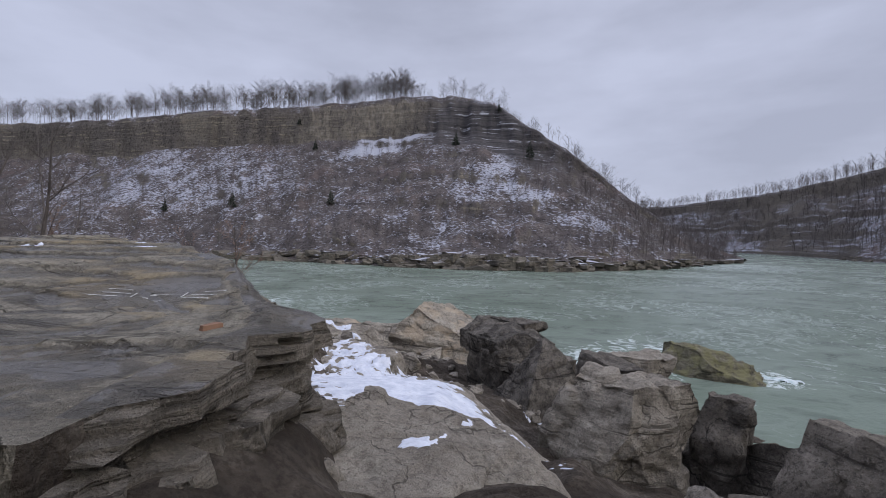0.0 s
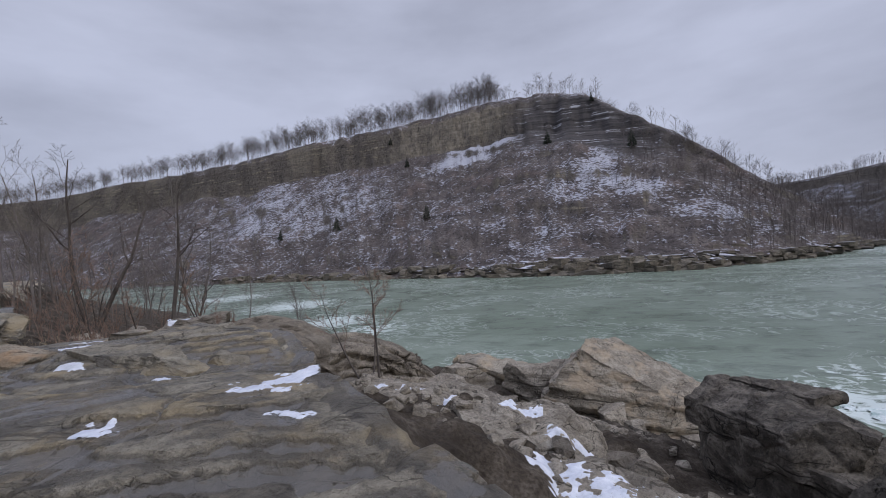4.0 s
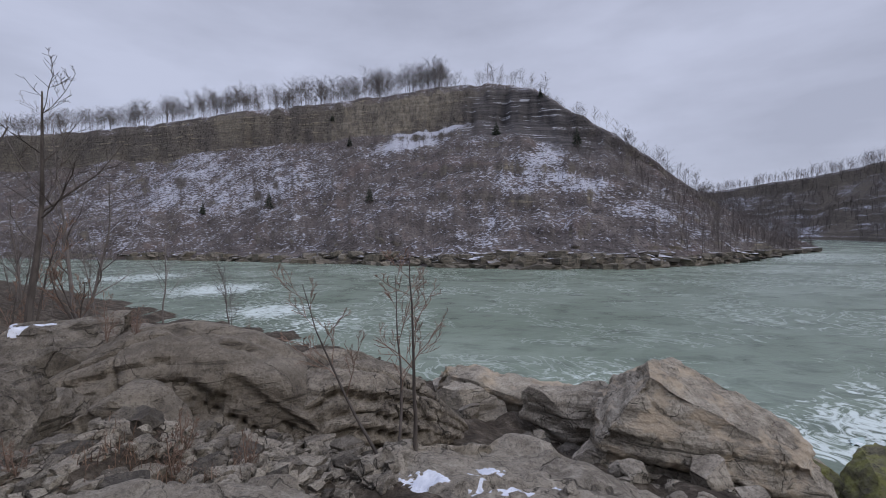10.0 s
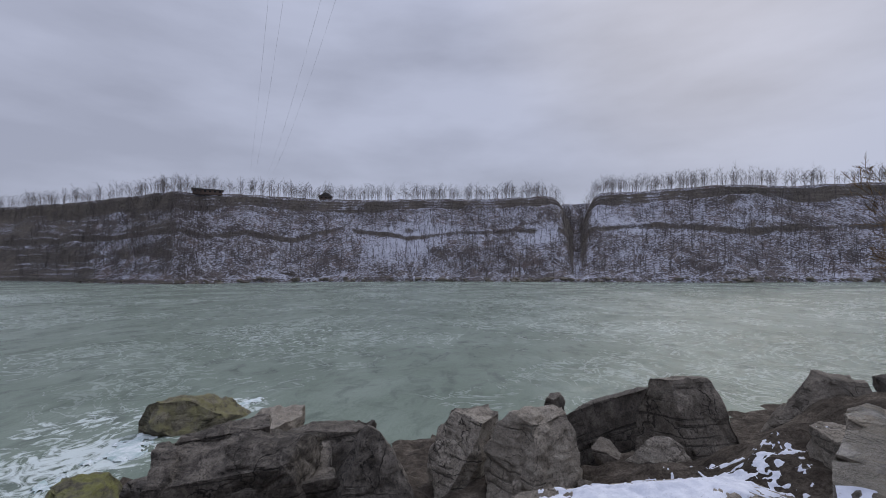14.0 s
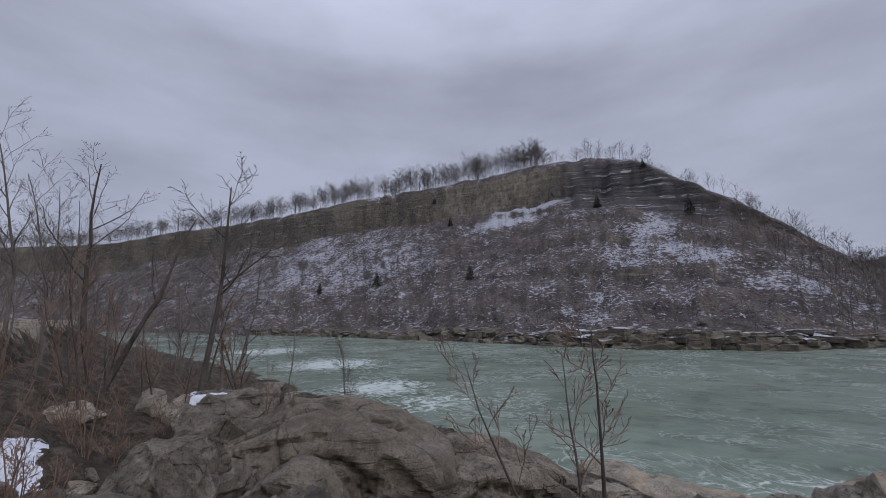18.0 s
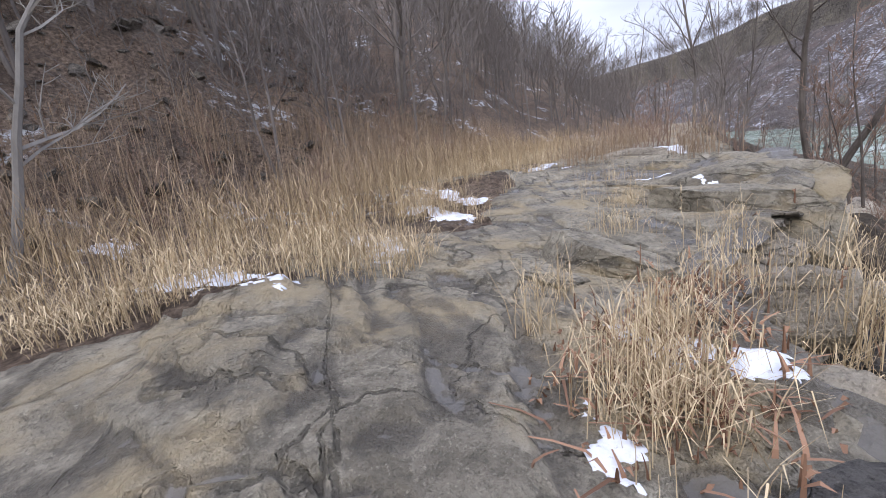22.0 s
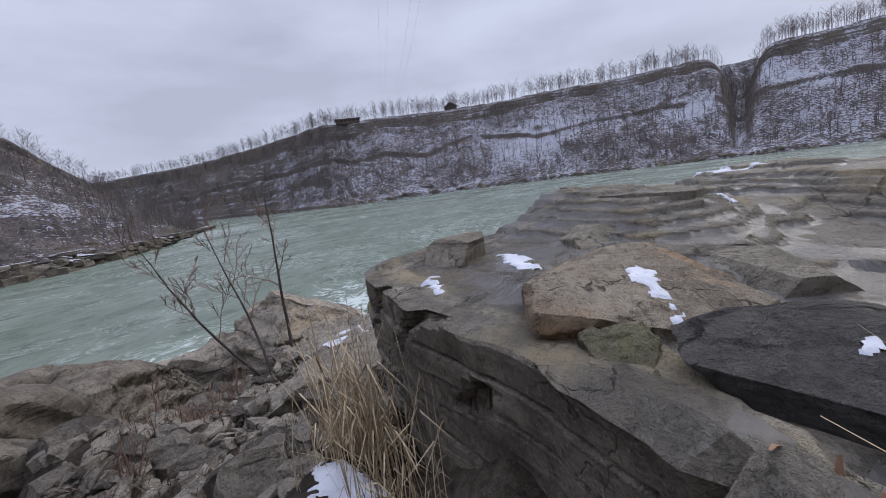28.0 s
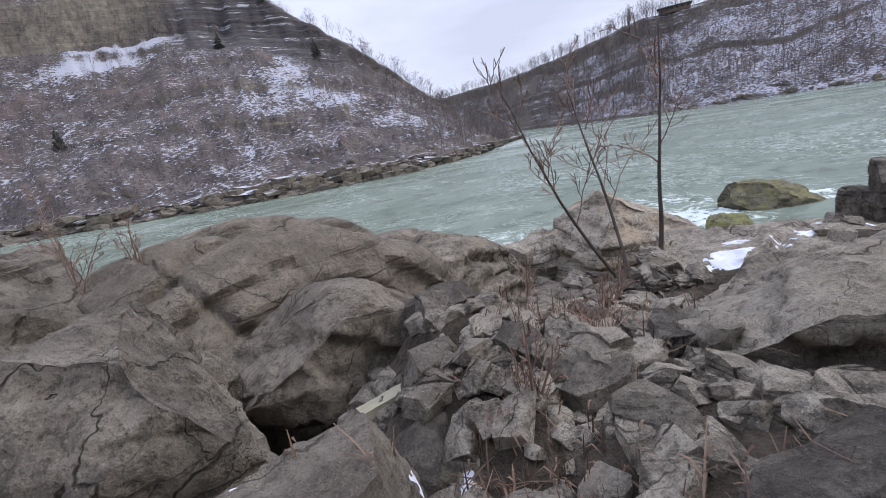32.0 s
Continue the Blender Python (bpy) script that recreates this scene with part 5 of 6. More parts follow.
# faded chalk marks on the shelf
kc = Mat("faded_chalk", 0.95)
kc.color(kc.ramp(kc.noise(30, 4, 0.7), [(0.4, (0.3, 0.29, 0.27)), (0.6, (0.62, 0.61, 0.58))]))
marks = new("chalk_writing")
for i, (x, y, ln, a) in enumerate([(-4.1, 10.2, 0.4, 12), (-4.0, 10.35, 0.35, 10), (-4.05, 10.5, 0.3, 14), (-3.5, 10.3, 0.28, 8), (-3.45, 10.45, 0.3, 12), (-2.95, 10.4, 0.35, 10), (-2.9, 10.55, 0.35, 9), (-2.8, 10.7, 0.3, 12), (-3.15, 10.5, 0.2, 95), (-3.75, 10.35, 0.24, 100)]):
    n = 6
    V, F = [], []
    for j in range(n + 1):
        u = (j / n - 0.5) * ln
        for o in (-0.011, 0.011):
            px, py = x + u * math.cos(radians(a)) - o * math.sin(radians(a)), y + u * math.sin(radians(a)) + o * math.cos(radians(a))
            V.append((px, py, drop(px, py)[0] + 0.006))
    F = [(2 * j, 2 * j + 2, 2 * j + 3, 2 * j + 1) for j in range(n)]
    mesh_ob("stroke", V, F, kc.m, parent=marks)
tagged(marks, "worn white chalk strokes on the grey shelf", "writing")

# ---------------------------------------------------------------- bare trees
def tubes(name, lines, mat):
    """One mesh of tapered twigs: (points, first radius, last radius, sides)."""
    V, F = [], []
    for pts, r0, r1, k in lines:
        base, n = len(V), len(pts)
        for i, p in enumerate(pts):
            d = (pts[min(i + 1, n - 1)] - pts[max(i - 1, 0)]).normalized()
            a = d.orthogonal().normalized()
            b = d.cross(a)
            r = r0 + (r1 - r0) * i / (n - 1)
            for j in range(k):
                w = 6.28318 * j / k
                V.append(p + a * (math.cos(w) * r) + b * (math.sin(w) * r))
        for i in range(n - 1):
            for j in range(k):
                F.append((base + i * k + j, base + i * k + (j + 1) % k, base + (i + 1) * k + (j + 1) % k, base + (i + 1) * k + j))
    me = bpy.data.meshes.new(name)
    me.from_pydata([tuple(v) for v in V], [], F)
    me.materials.append(mat)
    return me


def limb(rnd, start, way, length, n, wander, rise):
    pts, d = [start.copy()], way.normalized()
    for _ in range(n):
        d = (d + Vector((rnd.gauss(0, wander), rnd.gauss(0, wander), rnd.gauss(0, wander * 0.7) + rise))).normalized()
        pts.append(pts[-1] + d * (length / n))
    return pts


def tree_lines(seed, height, girth, levels=3, low=0.3, spread=0.75, many=(9, 6, 5), twig=0.006, fork=0, lean=(0, 0), wander=0.07):
    """Limbs of a bare tree: the trunk and main limbs, then the finer branches."""
    rnd = random.Random(seed)
    trunk, crown = [], []

    def sprout(line, r0, r1, length, level):
        n = many[level - 1]
        for i in range(n):
            f = (low if level == 1 else 0.18) + (0.97 - (low if level == 1 else 0.18)) * (i + rnd.random()) / n
            k = f * (len(line) - 1)
            a = min(int(k), len(line) - 2)
            p = line[a].lerp(line[a + 1], k - a)
            along = (line[a + 1] - line[a]).normalized()
            side = Vector((rnd.gauss(0, 1), rnd.gauss(0, 1), rnd.gauss(0, 0.35)))
            side = (side - along * side.dot(along)).normalized()
            w = along * (1 - spread * 0.55) + side * spread + Vector((0, 0, 0.18))
            ln = length * rnd.uniform(0.6, 1.1) * (1.1 - 0.62 * f)
            r = max(twig * 1.3, (r0 + (r1 - r0) * f) * rnd.uniform(0.42, 0.62))
            pts = limb(rnd, p, w, ln, 5 if level == 1 else 3 if level == 2 else 2, 0.16, 0.05)
            (trunk if level == 1 and r > 0.03 else crown).append((pts, r, max(twig, r * 0.25), 5 if r > 0.04 else 3))
            if level < levels:
                sprout(pts, r, max(twig, r * 0.25), ln * 0.52, level + 1)

    stems = [(Vector((0, 0, -0.25)), Vector((lean[0], lean[1], 1)), height)]
    for i in range(fork):
        a = rnd.uniform(0, 6.28)
        stems.append((Vector((math.cos(a) * girth * 0.8, math.sin(a) * girth * 0.8, -0.2)), Vector((math.cos(a) * 0.3, math.sin(a) * 0.3, 1)), height * rnd.uniform(0.6, 0.95)))
    for p, w, h in stems:
        line = limb(rnd, p, w, h, 9, wander, 0.03)
        g = girth * (0.7 + 0.3 * h / height)
        trunk.append((line, g, max(twig * 1.5, g * 0.16), 7))
        sprout(line, g, g * 0.16, h * 0.42, 1)
    return trunk, crown


def tree(name, x, y, z, label, mats, group="", turn=0, category="tree", **kw):
    trunk, crown = tree_lines(**kw)
    base = new(name)
    for nm, lines, m in (("trunk", trunk, mats[0]), ("crown", crown, mats[1])):
        ob = new(nm, tubes(nm, lines, m))
        ob.parent = base
    base.matrix_world = pose(x, y, z, 0, 0, turn)
    return tagged(base, label, category, group)


def onto(x, y):
    return drop(x, y)[0]


# the single trees at the end of the shelf
tree("tree", -22.4, 28.4, onto(-22.4, 28.4) - 0.05, "slender bare tree with crooked upper limbs above the river", (BARK, BARK), seed=3, height=10.2, girth=0.15, low=0.5, spread=0.8, many=(8, 6, 5), wander=0.035)
tree("tree", -32.2, 31.9, onto(-32.2, 31.9) - 0.05, "forked bare tree with twisted limbs above the river", (BARK, BARK), seed=14, height=11.8, girth=0.18, low=0.42, spread=0.9, many=(7, 6, 5), fork=1, wander=0.1)
tree("sapling", -9.2, 24.6, onto(-9.2, 24.6) - 0.05, "thin bare sapling growing between the rocks", (BARK, TWIG), category="sapling", seed=6, height=4.4, girth=0.05, low=0.45, spread=0.8, many=(6, 5, 3), fork=0, twig=0.007, wander=0.05)
tree("sapling", -9.7, 24.8, onto(-9.7, 24.8) - 0.05, "leaning bare sapling with fine reddish twigs", (BARK, TWIG), category="sapling", seed=8, height=5.0, girth=0.045, low=0.4, spread=0.55, many=(8, 5, 4), fork=1, twig=0.006, lean=(-0.75, 0.12), wander=0.04)
tree("tree", -21.4, 8.0, onto(-21.4, 8.0) - 0.1, "pale forked bare tree on the leaf-covered slope", (BIRCH, BIRCH), seed=9, height=10, girth=0.09, low=0.22, spread=0.8, many=(9, 6, 4), fork=2, wander=0.1)
for i, (x, y, h, s) in enumerate([(-22.9, 29.3, 4.2, 31), (-23.6, 28.9, 3.6, 32), (-21.7, 29.8, 3.2, 33), (-31, 33.5, 5.2, 34), (-29.2, 32.6, 4.0, 35), (-34.4, 34, 6, 36), (-27.6, 27.8, 5.5, 37), (-26.2, 27.2, 6.5, 38)]):
    tree("young_tree", x, y, onto(x, y) - 0.05, "thin young bare tree beside the river", (BARK, TWIG), "young trees by the river", category="tree", seed=s, height=h, girth=0.05, low=0.3, spread=0.55, many=(7, 5, 4), fork=i % 3, twig=0.007)
tree("willow_bush", 4.7, 1.2, onto(4.7, 1.2) - 0.2, "spreading bare willow with yellow-brown twigs", (BARK, WILLOW), category="bush", seed=41, height=8.6, girth=0.065, low=0.12, spread=0.6, many=(12, 9, 6), fork=10, twig=0.0055, lean=(0.05, 0.2), wander=0.1)

# the wood on the slope, from a few grown trees
KINDS = []
for i in range(7):
    KINDS.append(tree("tree", 0, 0, 0, "tall bare winter tree in the wood on the slope", (MISTBARK, MISTBARK), "trees of the slope wood", seed=60 + i, height=(13, 11, 14.5, 9, 12, 15, 10)[i],
                      girth=(0.1, 0.08, 0.13, 0.06, 0.09, 0.14, 0.07)[i], low=0.25, spread=0.66, many=(13, 6, 4), fork=(0, 1, 0, 1, 0, 1, 0)[i], twig=0.007))
rnd = random.Random(77)
placed = []


def wood(n, region, gap):
    for _ in range(n * 12):
        if n <= 0:
            break
        x, y = rnd.uniform(region[0], region[2]), rnd.uniform(region[1], region[3])
        if bool(inside(np.array(x), np.array(y), UPHILL)) is False or any((x - a) ** 2 + (y - b) ** 2 < gap * gap for a, b in placed) or math.hypot(x + 19, y - 13) < 9.5:
            continue
        placed.append((x, y))
        k = KINDS[rnd.randrange(7)]
        copy_thing(k, pose(x, y, gz(x, y) - 0.15, 0, 0, rnd.uniform(0, 360)) @ Matrix.Scale(rnd.uniform(0.8, 1.15), 4))
        n -= 1


def scaled_copies():
    wood(34, (-48, -6, -24, 24), 2.0)
    wood(40, (-80, 0, -40, 42), 2.0)
    wood(26, (-130, 20, -70, 78), 3.2)
    wood(12, (-30, -22, -12, 4), 3.0)


scaled_copies()


# strip of young trees and bushes between the shelf and the river
BUSHES = []
for i in range(5):
    BUSHES.append(tree("bush", 0, 0, 0, "tangled leafless bush of reddish twigs", (TWIG, TWIG), "bushes by the river", category="bush", seed=90 + i, height=(2.6, 1.6, 2.0, 3.2, 1.2)[i],
                       girth=0.02, low=0.1, spread=0.7, many=(7, 4, 3), fork=2, twig=0.0045))
rnd = random.Random(78)
spots = []
for k, box, n in ((0, (-34, 22, -21, 33), 26), (1, (-75, 30, -31, 62), 66), (2, (-22.5, 22, -17, 27.5), 7)):
    tries = 0
    while n > 0 and tries < 4000:
        tries += 1
        x, y = rnd.uniform(box[0], box[2]), rnd.uniform(box[1], box[3])
        if bool(inside(np.array(x), np.array(y), PLATEAU)) and k != 1 or not bool(inside(np.array(x), np.array(y), LAND)) or bool(inside(np.array(x), np.array(y), UPHILL)):
            continue
        src = rnd.choice(BUSHES) if k != 1 or rnd.random() < 0.35 else rnd.choice(KINDS)
        copy_thing(src, pose(x, y, onto(x, y) - 0.08, 0, 0, rnd.uniform(0, 360)) @ Matrix.Scale(rnd.uniform(0.5, 1.0) if k != 1 else rnd.uniform(0.6, 1.05), 4))
        n -= 1
for src, x, y, s in [(BUSHES[2], -18.7, 21.0, 0.95), (BUSHES[1], -18.2, 20.9, 1.1), (BUSHES[2], -19.2, 21.5, 0.8), (BUSHES[4], -18.5, 21.6, 1.2), (BUSHES[4], -13.6, 23.4, 1.0), (BUSHES[4], -16.0, 20.4, 0.6), (BUSHES[4], -19.2, 20.4, 0.8), (BUSHES[1], -20.4, 24.6, 0.9), (BUSHES[2], -19.9, 25.2, 0.7), (BUSHES[4], -13.2, 22.6, 0.9), (BUSHES[4], -15.0, 21.6, 0.8), (BUSHES[4], -12.2, 23.2, 0.9), (BUSHES[0], -47, 38, 1.2)]:
    copy_thing(src, pose(x, y, onto(x, y) - 0.06, 0, 0, s * 300) @ Matrix.Scale(s, 4))
rnd = random.Random(79)
n = 24
while n:
    x, y = rnd.uniform(-48, -20), rnd.uniform(4, 26)
    d = float(line_dist(np.array(x), np.array(y), FOOT))
    if d < 3.2:
        copy_thing(rnd.choice(BUSHES), pose(x, y, gz(x, y) - 0.08, 0, 0, rnd.uniform(0, 360)) @ Matrix.Scale(rnd.uniform(0.6, 1.1), 4))
        n -= 1
for ob in (*KINDS, *BUSHES):
    i = (KINDS + BUSHES).index(ob)
    x, y = (-60 - i * 6.5, 20 + i * 3.2) if ob in KINDS else (-36 - i * 2.5, 30.5 + i)
    ob.matrix_world = pose(x, y, gz(x, y) - 0.12, 0, 0, 30 * i)


# ---------------------------------------------------------------- dry reeds and grass
def blades(name, n, pick, heights, mat, label, seed, bend=0.35, width=0.007, seedhead=0.3):
    r = np.random.RandomState(seed)
    P = pick(r, n)
    n = len(P)
    h = heights[0] + (heights[1] - heights[0]) * r.rand(n) ** 1.3
    a, b = r.rand(n) * 6.283, r.rand(n) ** 2 * bend * 2
    side = np.stack([np.cos(a), np.sin(a), 0 * a], 1)
    lean = np.stack([-np.sin(a), np.cos(a), 0 * a], 1)
    V, F = [], []
    prev = None
    ts = (0.0, 0.35, 0.7, 1.0)
    rings = []
    for t in ts:
        c = P + lean * (b * h * t**1.8)[:, None] + np.array([0, 0, 1.0]) * (h * t * (1 - 0.28 * b * t))[:, None]
        w = width * (1.0 - 0.72 * t)
        rings.append(np.stack([c - side * w, c + side * w, c + lean * w * 0.8], 1))
    V = np.stack(rings, 1).reshape(-1, 3)
    base = np.arange(n)[:, None] * 12
    quads = []
    for k in range(3):
        for j in range(3):
            quads.append(np.concatenate([base + k * 3 + j, base + k * 3 + (j + 1) % 3, base + (k + 1) * 3 + (j + 1) % 3, base + (k + 1) * 3 + j], 1))
    F = np.concatenate(quads).tolist()
    # long dry leaves bent off the stems
    m = int(n * 0.9)
    i = r.randint(0, n, m)
    a2 = r.rand(m) * 6.283
    o = np.stack([np.cos(a2), np.sin(a2), 0 * a2], 1)
    s2 = np.stack([-np.sin(a2), np.cos(a2), 0 * a2], 1)
    st = P[i] + np.array([0, 0, 1.0]) * (h[i] * (0.25 + 0.5 * r.rand(m)))[:, None] + lean[i] * (b[i] * h[i] * 0.2)[:, None]
    ln = h[i] * (0.25 + 0.3 * r.rand(m))
    off = len(V)
    p1 = st + o * (ln * 0.45)[:, None] + np.array([0, 0, 1.0]) * (ln * 0.4)[:, None]
    p2 = st + o * ln[:, None] + np.array([0, 0, 1.0]) * (ln * (0.3 - 0.7 * r.rand(m)))[:, None]
    L = np.stack([st - s2 * width * 0.5, st + s2 * width * 0.5, p1 - s2 * width * 0.9, p1 + s2 * width * 0.9, p2], 1).reshape(-1, 3)
    bi = off + np.arange(m)[:, None] * 5
    F += np.concatenate([bi, bi + 1, bi + 3, bi + 2], 1).tolist() + np.concatenate([bi + 2, bi + 3, bi + 4], 1).tolist()
    ob = mesh_ob(name, np.concatenate([V, L]), F, mat)
    tagged(ob, label, "grass", kind="stuff")
    return ob


REEDLINE = [(-17.6, 9.6), (-18.3, 11.2), (-18.9, 12.7), (-19.3, 13.7), (-20.6, 14.4), (-24, 16.1), (-29, 19), (-40, 25.5)]


def in_bed(lo, hi, clump=0.05):
    def pick(r, n):
        pts = []
        while len(pts) < n:
            x, y = r.uniform(-42, -14, 6000), r.uniform(4, 27, 6000)
            side = inside(x, y, REEDLINE + [(-60, 30), (-60, -20), (-24, 2)])
            d = line_dist(x, y, REEDLINE)
            ok = side & (d > lo) & (d < hi) & (fbm(x * 0.9, y * 0.9, 3, 7) + 0.25 * fbm(x * 3.5, y * 3.5, 2, 8) > -0.22 + clump + 0.22 * r.rand(6000)) & ~(inside(x, y, UPHILL) & (line_dist(x, y, FOOT) > 3.0))
            pts += list(zip(x[ok], y[ok]))
        P = np.array(pts[:n])
        return np.column_stack([P, ground_z(P[:, 0], P[:, 1]) - 0.02])
    return pick


def in_clumps(clumps):
    def pick(r, n):
        out = []
        tot = sum(c[3] for c in clumps)
        for x, y, rad, w, *low in clumps:
            k = int(n * w / tot)
            q = r.randn(k, 2) * rad * 0.5
            for dx, dy in q:
                z = onto(x + dx, y + dy)
                if not (low and z > low[0]):
                    out.append((x + dx, y + dy, z - 0.02))
        return np.array(out)
    return pick


blades("dry_grass", 8500, in_bed(0.0, 2.2), (0.15, 0.6), REED, "pale dry grass fringing the wet shelf", 1, 0.95, 0.005)
blades("reeds", 6500, in_bed(0.6, 6.5), (0.5, 1.35), STRAW, "bed of tall dry golden reeds below the slope", 2, 0.35, 0.0055)
blades("reeds", 4800, in_bed(3.0, 12.0, 0.1), (0.9, 2.3), DULLREED, "taller faded brown reeds behind the golden ones", 3, 0.15, 0.006)
blades("dry_grass", 1300, in_clumps([(-17.5, 15.45, 0.4, 4), (-18.6, 15.1, 0.25, 0.7), (-16.9, 15.1, 0.4, 5), (-18.3, 16.6, 0.4, 1.5), (-15.7, 14.5, 0.4, 1.8), (-15.1, 13.9, 0.35, 1.2), (-17.9, 14.75, 0.2, 0.5),
                                        (-20.2, 16.6, 0.5, 1.2), (-22.5, 17.8, 0.8, 1.6), (-24.6, 18.8, 0.8, 1.6), (-19.2, 17.3, 0.5, 1.2)]), (0.2, 0.6), REED, "tufts of dry straw in the cracks of the shelf", 4, 0.6, 0.0038)
blades("dry_grass", 900, in_clumps([(-15.0, 18.35, 0.36, 3, 8.5), (-15.75, 17.5, 0.25, 0.9, 8.5), (-13.6, 19.5, 0.3, 0.8, 8.3), (-17.6, 17.7, 0.5, 3.0, 8.8), (-18.7, 19.0, 0.6, 3.0, 8.9), (-18.3, 17.7, 0.5, 3.5, 8.9), (-17.9, 17.2, 0.35, 2.5, 8.9), (-20.4, 21.3, 0.7, 1.4)]), (0.4, 0.95), REED, "tall dry reeds growing under the shelf's edge", 5, 0.3, 0.0045)
blades("dry_grass", 75, in_clumps([(-15.05, 18.2, 0.3, 3, 8.5), (-15.5, 17.75, 0.25, 1.4, 8.5), (-14.7, 18.5, 0.25, 1, 8.5)]), (0.8, 1.5), REED, "tall golden reeds leaning against the bedded ledge", 15, 0.3, 0.006)


blades("reeds", 1500, in_clumps([(-27.5, 19.2, 1.2, 1), (-29.5, 20.8, 1.4, 1.4), (-31.5, 22.4, 1.6, 1.6), (-34, 24.2, 1.8, 1.6), (-37, 26, 2, 1.4), (-25.4, 21.2, 0.7, 0.5), (-28.4, 23.4, 1.2, 0.8)]), (0.5, 1.4), DULLREED, "faded tall grass growing across the far end of the shelf", 6, 0.3, 0.006)
rnd = random.Random(80)
for _ in range(16):
    x = rnd.uniform(-40, -25.5)
    y = 19.6 + (-25.5 - x) * 0.52 + rnd.uniform(-1.2, 2.6)
    copy_thing(rnd.choice(BUSHES), pose(x, y, onto(x, y) - 0.08, 0, 0, rnd.uniform(0, 360)) @ Matrix.Scale(rnd.uniform(0.5, 0.9), 4))


def on_slope(r, n):
    pts = []
    while len(pts) < n:
        x, y = r.uniform(-46, -14, 4000), r.uniform(-8, 24, 4000)
        ok = inside(x, y, UPHILL) & (line_dist(x, y, FOOT) < 16)
        pts += list(zip(x[ok], y[ok]))
    P = np.array(pts[:n])
    return np.column_stack([P, ground_z(P[:, 0], P[:, 1]) - 0.01])


FALLEN = straw("fallen_brown_stems", (0.07, 0.045, 0.033), (0.25, 0.165, 0.115))
blades("fallen_leaves", 900, in_clumps([(-17.0, 15.2, 0.6, 3), (-17.6, 15.5, 0.5, 2), (-15.9, 14.6, 0.5, 1.2), (-18.3, 16.3, 0.5, 1.2), (-18.2, 18.4, 0.8, 2), (-19.0, 20.2, 1.0, 2)]), (0.05, 0.22), straw("fallen_red_leaves", (0.11, 0.06, 0.04), (0.34, 0.2, 0.13)), "reddish dead leaves and stems among the tufts", 9, 1.3, 0.014)
blades("fallen_stems", 700, in_clumps([(-13.9, 22.3, 0.9, 2), (-12.9, 22.9, 0.9, 2), (-15.4, 21.2, 0.7, 1), (-14.8, 19.9, 0.6, 1)]), (0.1, 0.36), FALLEN, "tangle of dead twigs between the stones", 10, 1.2, 0.008)
blades("fallen_stems", 9000, on_slope, (0.12, 0.5), FALLEN, "fallen brown stems and leaves littering the slope", 8, 1.1, 0.012)


def debris(n, seed):
    """Dark shale fragments on the slope, as one mesh."""
    r = np.random.RandomState(seed)
    temp = []
    for i in range(5):
        m = rock_mesh("tmp", (1, 0.7, 0.35), 450 + i, DARK, cuts=7, detail=0.9, rough=0.04)
        temp.append((np.array([v.co[:] for v in m.vertices]), np.array([p.vertices[:] for p in m.polygons])))
        bpy.data.meshes.remove(m)
    V, F, off = [], [], 0
    for p in on_slope(r, n):
        v, f = temp[r.randint(5)]
        s = 0.1 + 0.65 * r.rand() ** 3
        q = np.array(pose(0, 0, 0, r.uniform(-30, 30), r.uniform(-30, 30), r.uniform(0, 360)).to_3x3()) * s
        V.append(v @ q.T + p)
        F.append(f + off)
        off += len(v)
    tagged(mesh_ob("slope_debris", np.concatenate(V), np.concatenate(F).tolist(), DARK), "dark broken shale scattered over the slope", "rubble", kind="stuff")


debris(1300, 33)


# ---------------------------------------------------------------- far woods
def forest(name, spots, hs, mat, label, seed, limbs=12, r0=0.16, spread=0.5, kids=2, low=0.25):
    """Many small bare trees far away, as one mesh."""
    rr = random.Random(seed)
    temps = []
    for i in range(6):
        lines = []
        stem = limb(rr, Vector((0, 0, -0.08)), Vector((0, 0, 1)), 1.05, 4, 0.05, 0.02)
        lines.append((stem, r0 / 12, r0 / 40, 3))
        for j in range(limbs):
            f = low + (0.97 - low) * (j + rr.random()) / limbs
            k = f * 4
            a = min(int(k), 3)
            p = stem[a].lerp(stem[a + 1], k - a)
            ang = rr.uniform(0, 6.28)
            w = Vector((math.cos(ang) * spread, math.sin(ang) * spread, 0.75))
            b = limb(rr, p, w, 0.5 * (1.12 - 0.65 * f), 2, 0.12, 0.04)
            lines.append((b, r0 / 22, r0 / 70, 3))
            for _ in range(kids):
                c = limb(rr, b[0].lerp(b[2], rr.uniform(0.35, 1.0)), (b[2] - b[1]) * 0.5 + Vector((rr.gauss(0, 0.09), rr.gauss(0, 0.09), 0.02)), rr.uniform(0.12, 0.26), 1, 0.15, 0.04)
                lines.append((c, r0 / 34, r0 / 80, 3))
        me = tubes("tmp", lines, mat)
        v = np.array([q.co[:] for q in me.vertices])
        f = np.array([p.vertices[:] for p in me.polygons])
        bpy.data.meshes.remove(me)
        temps.append((v, f))
    r = np.random.RandomState(seed)
    V, F, off = [], [], 0
    for (x, y, z) in spots:
        v, f = temps[r.randint(6)]
        h = hs[0] + (hs[1] - hs[0]) * r.rand()
        a = r.rand() * 6.283
        c, s = math.cos(a) * h, math.sin(a) * h
        V.append(np.column_stack([v[:, 0] * c - v[:, 1] * s + x, v[:, 0] * s + v[:, 1] * c + y, v[:, 2] * h + z - 0.3]))
        F.append(f + off)
        off += len(v)
    ob = mesh_ob(name, np.concatenate(V), np.concatenate(F).tolist(), mat)
    tagged(ob, label, "woodland", kind="stuff")


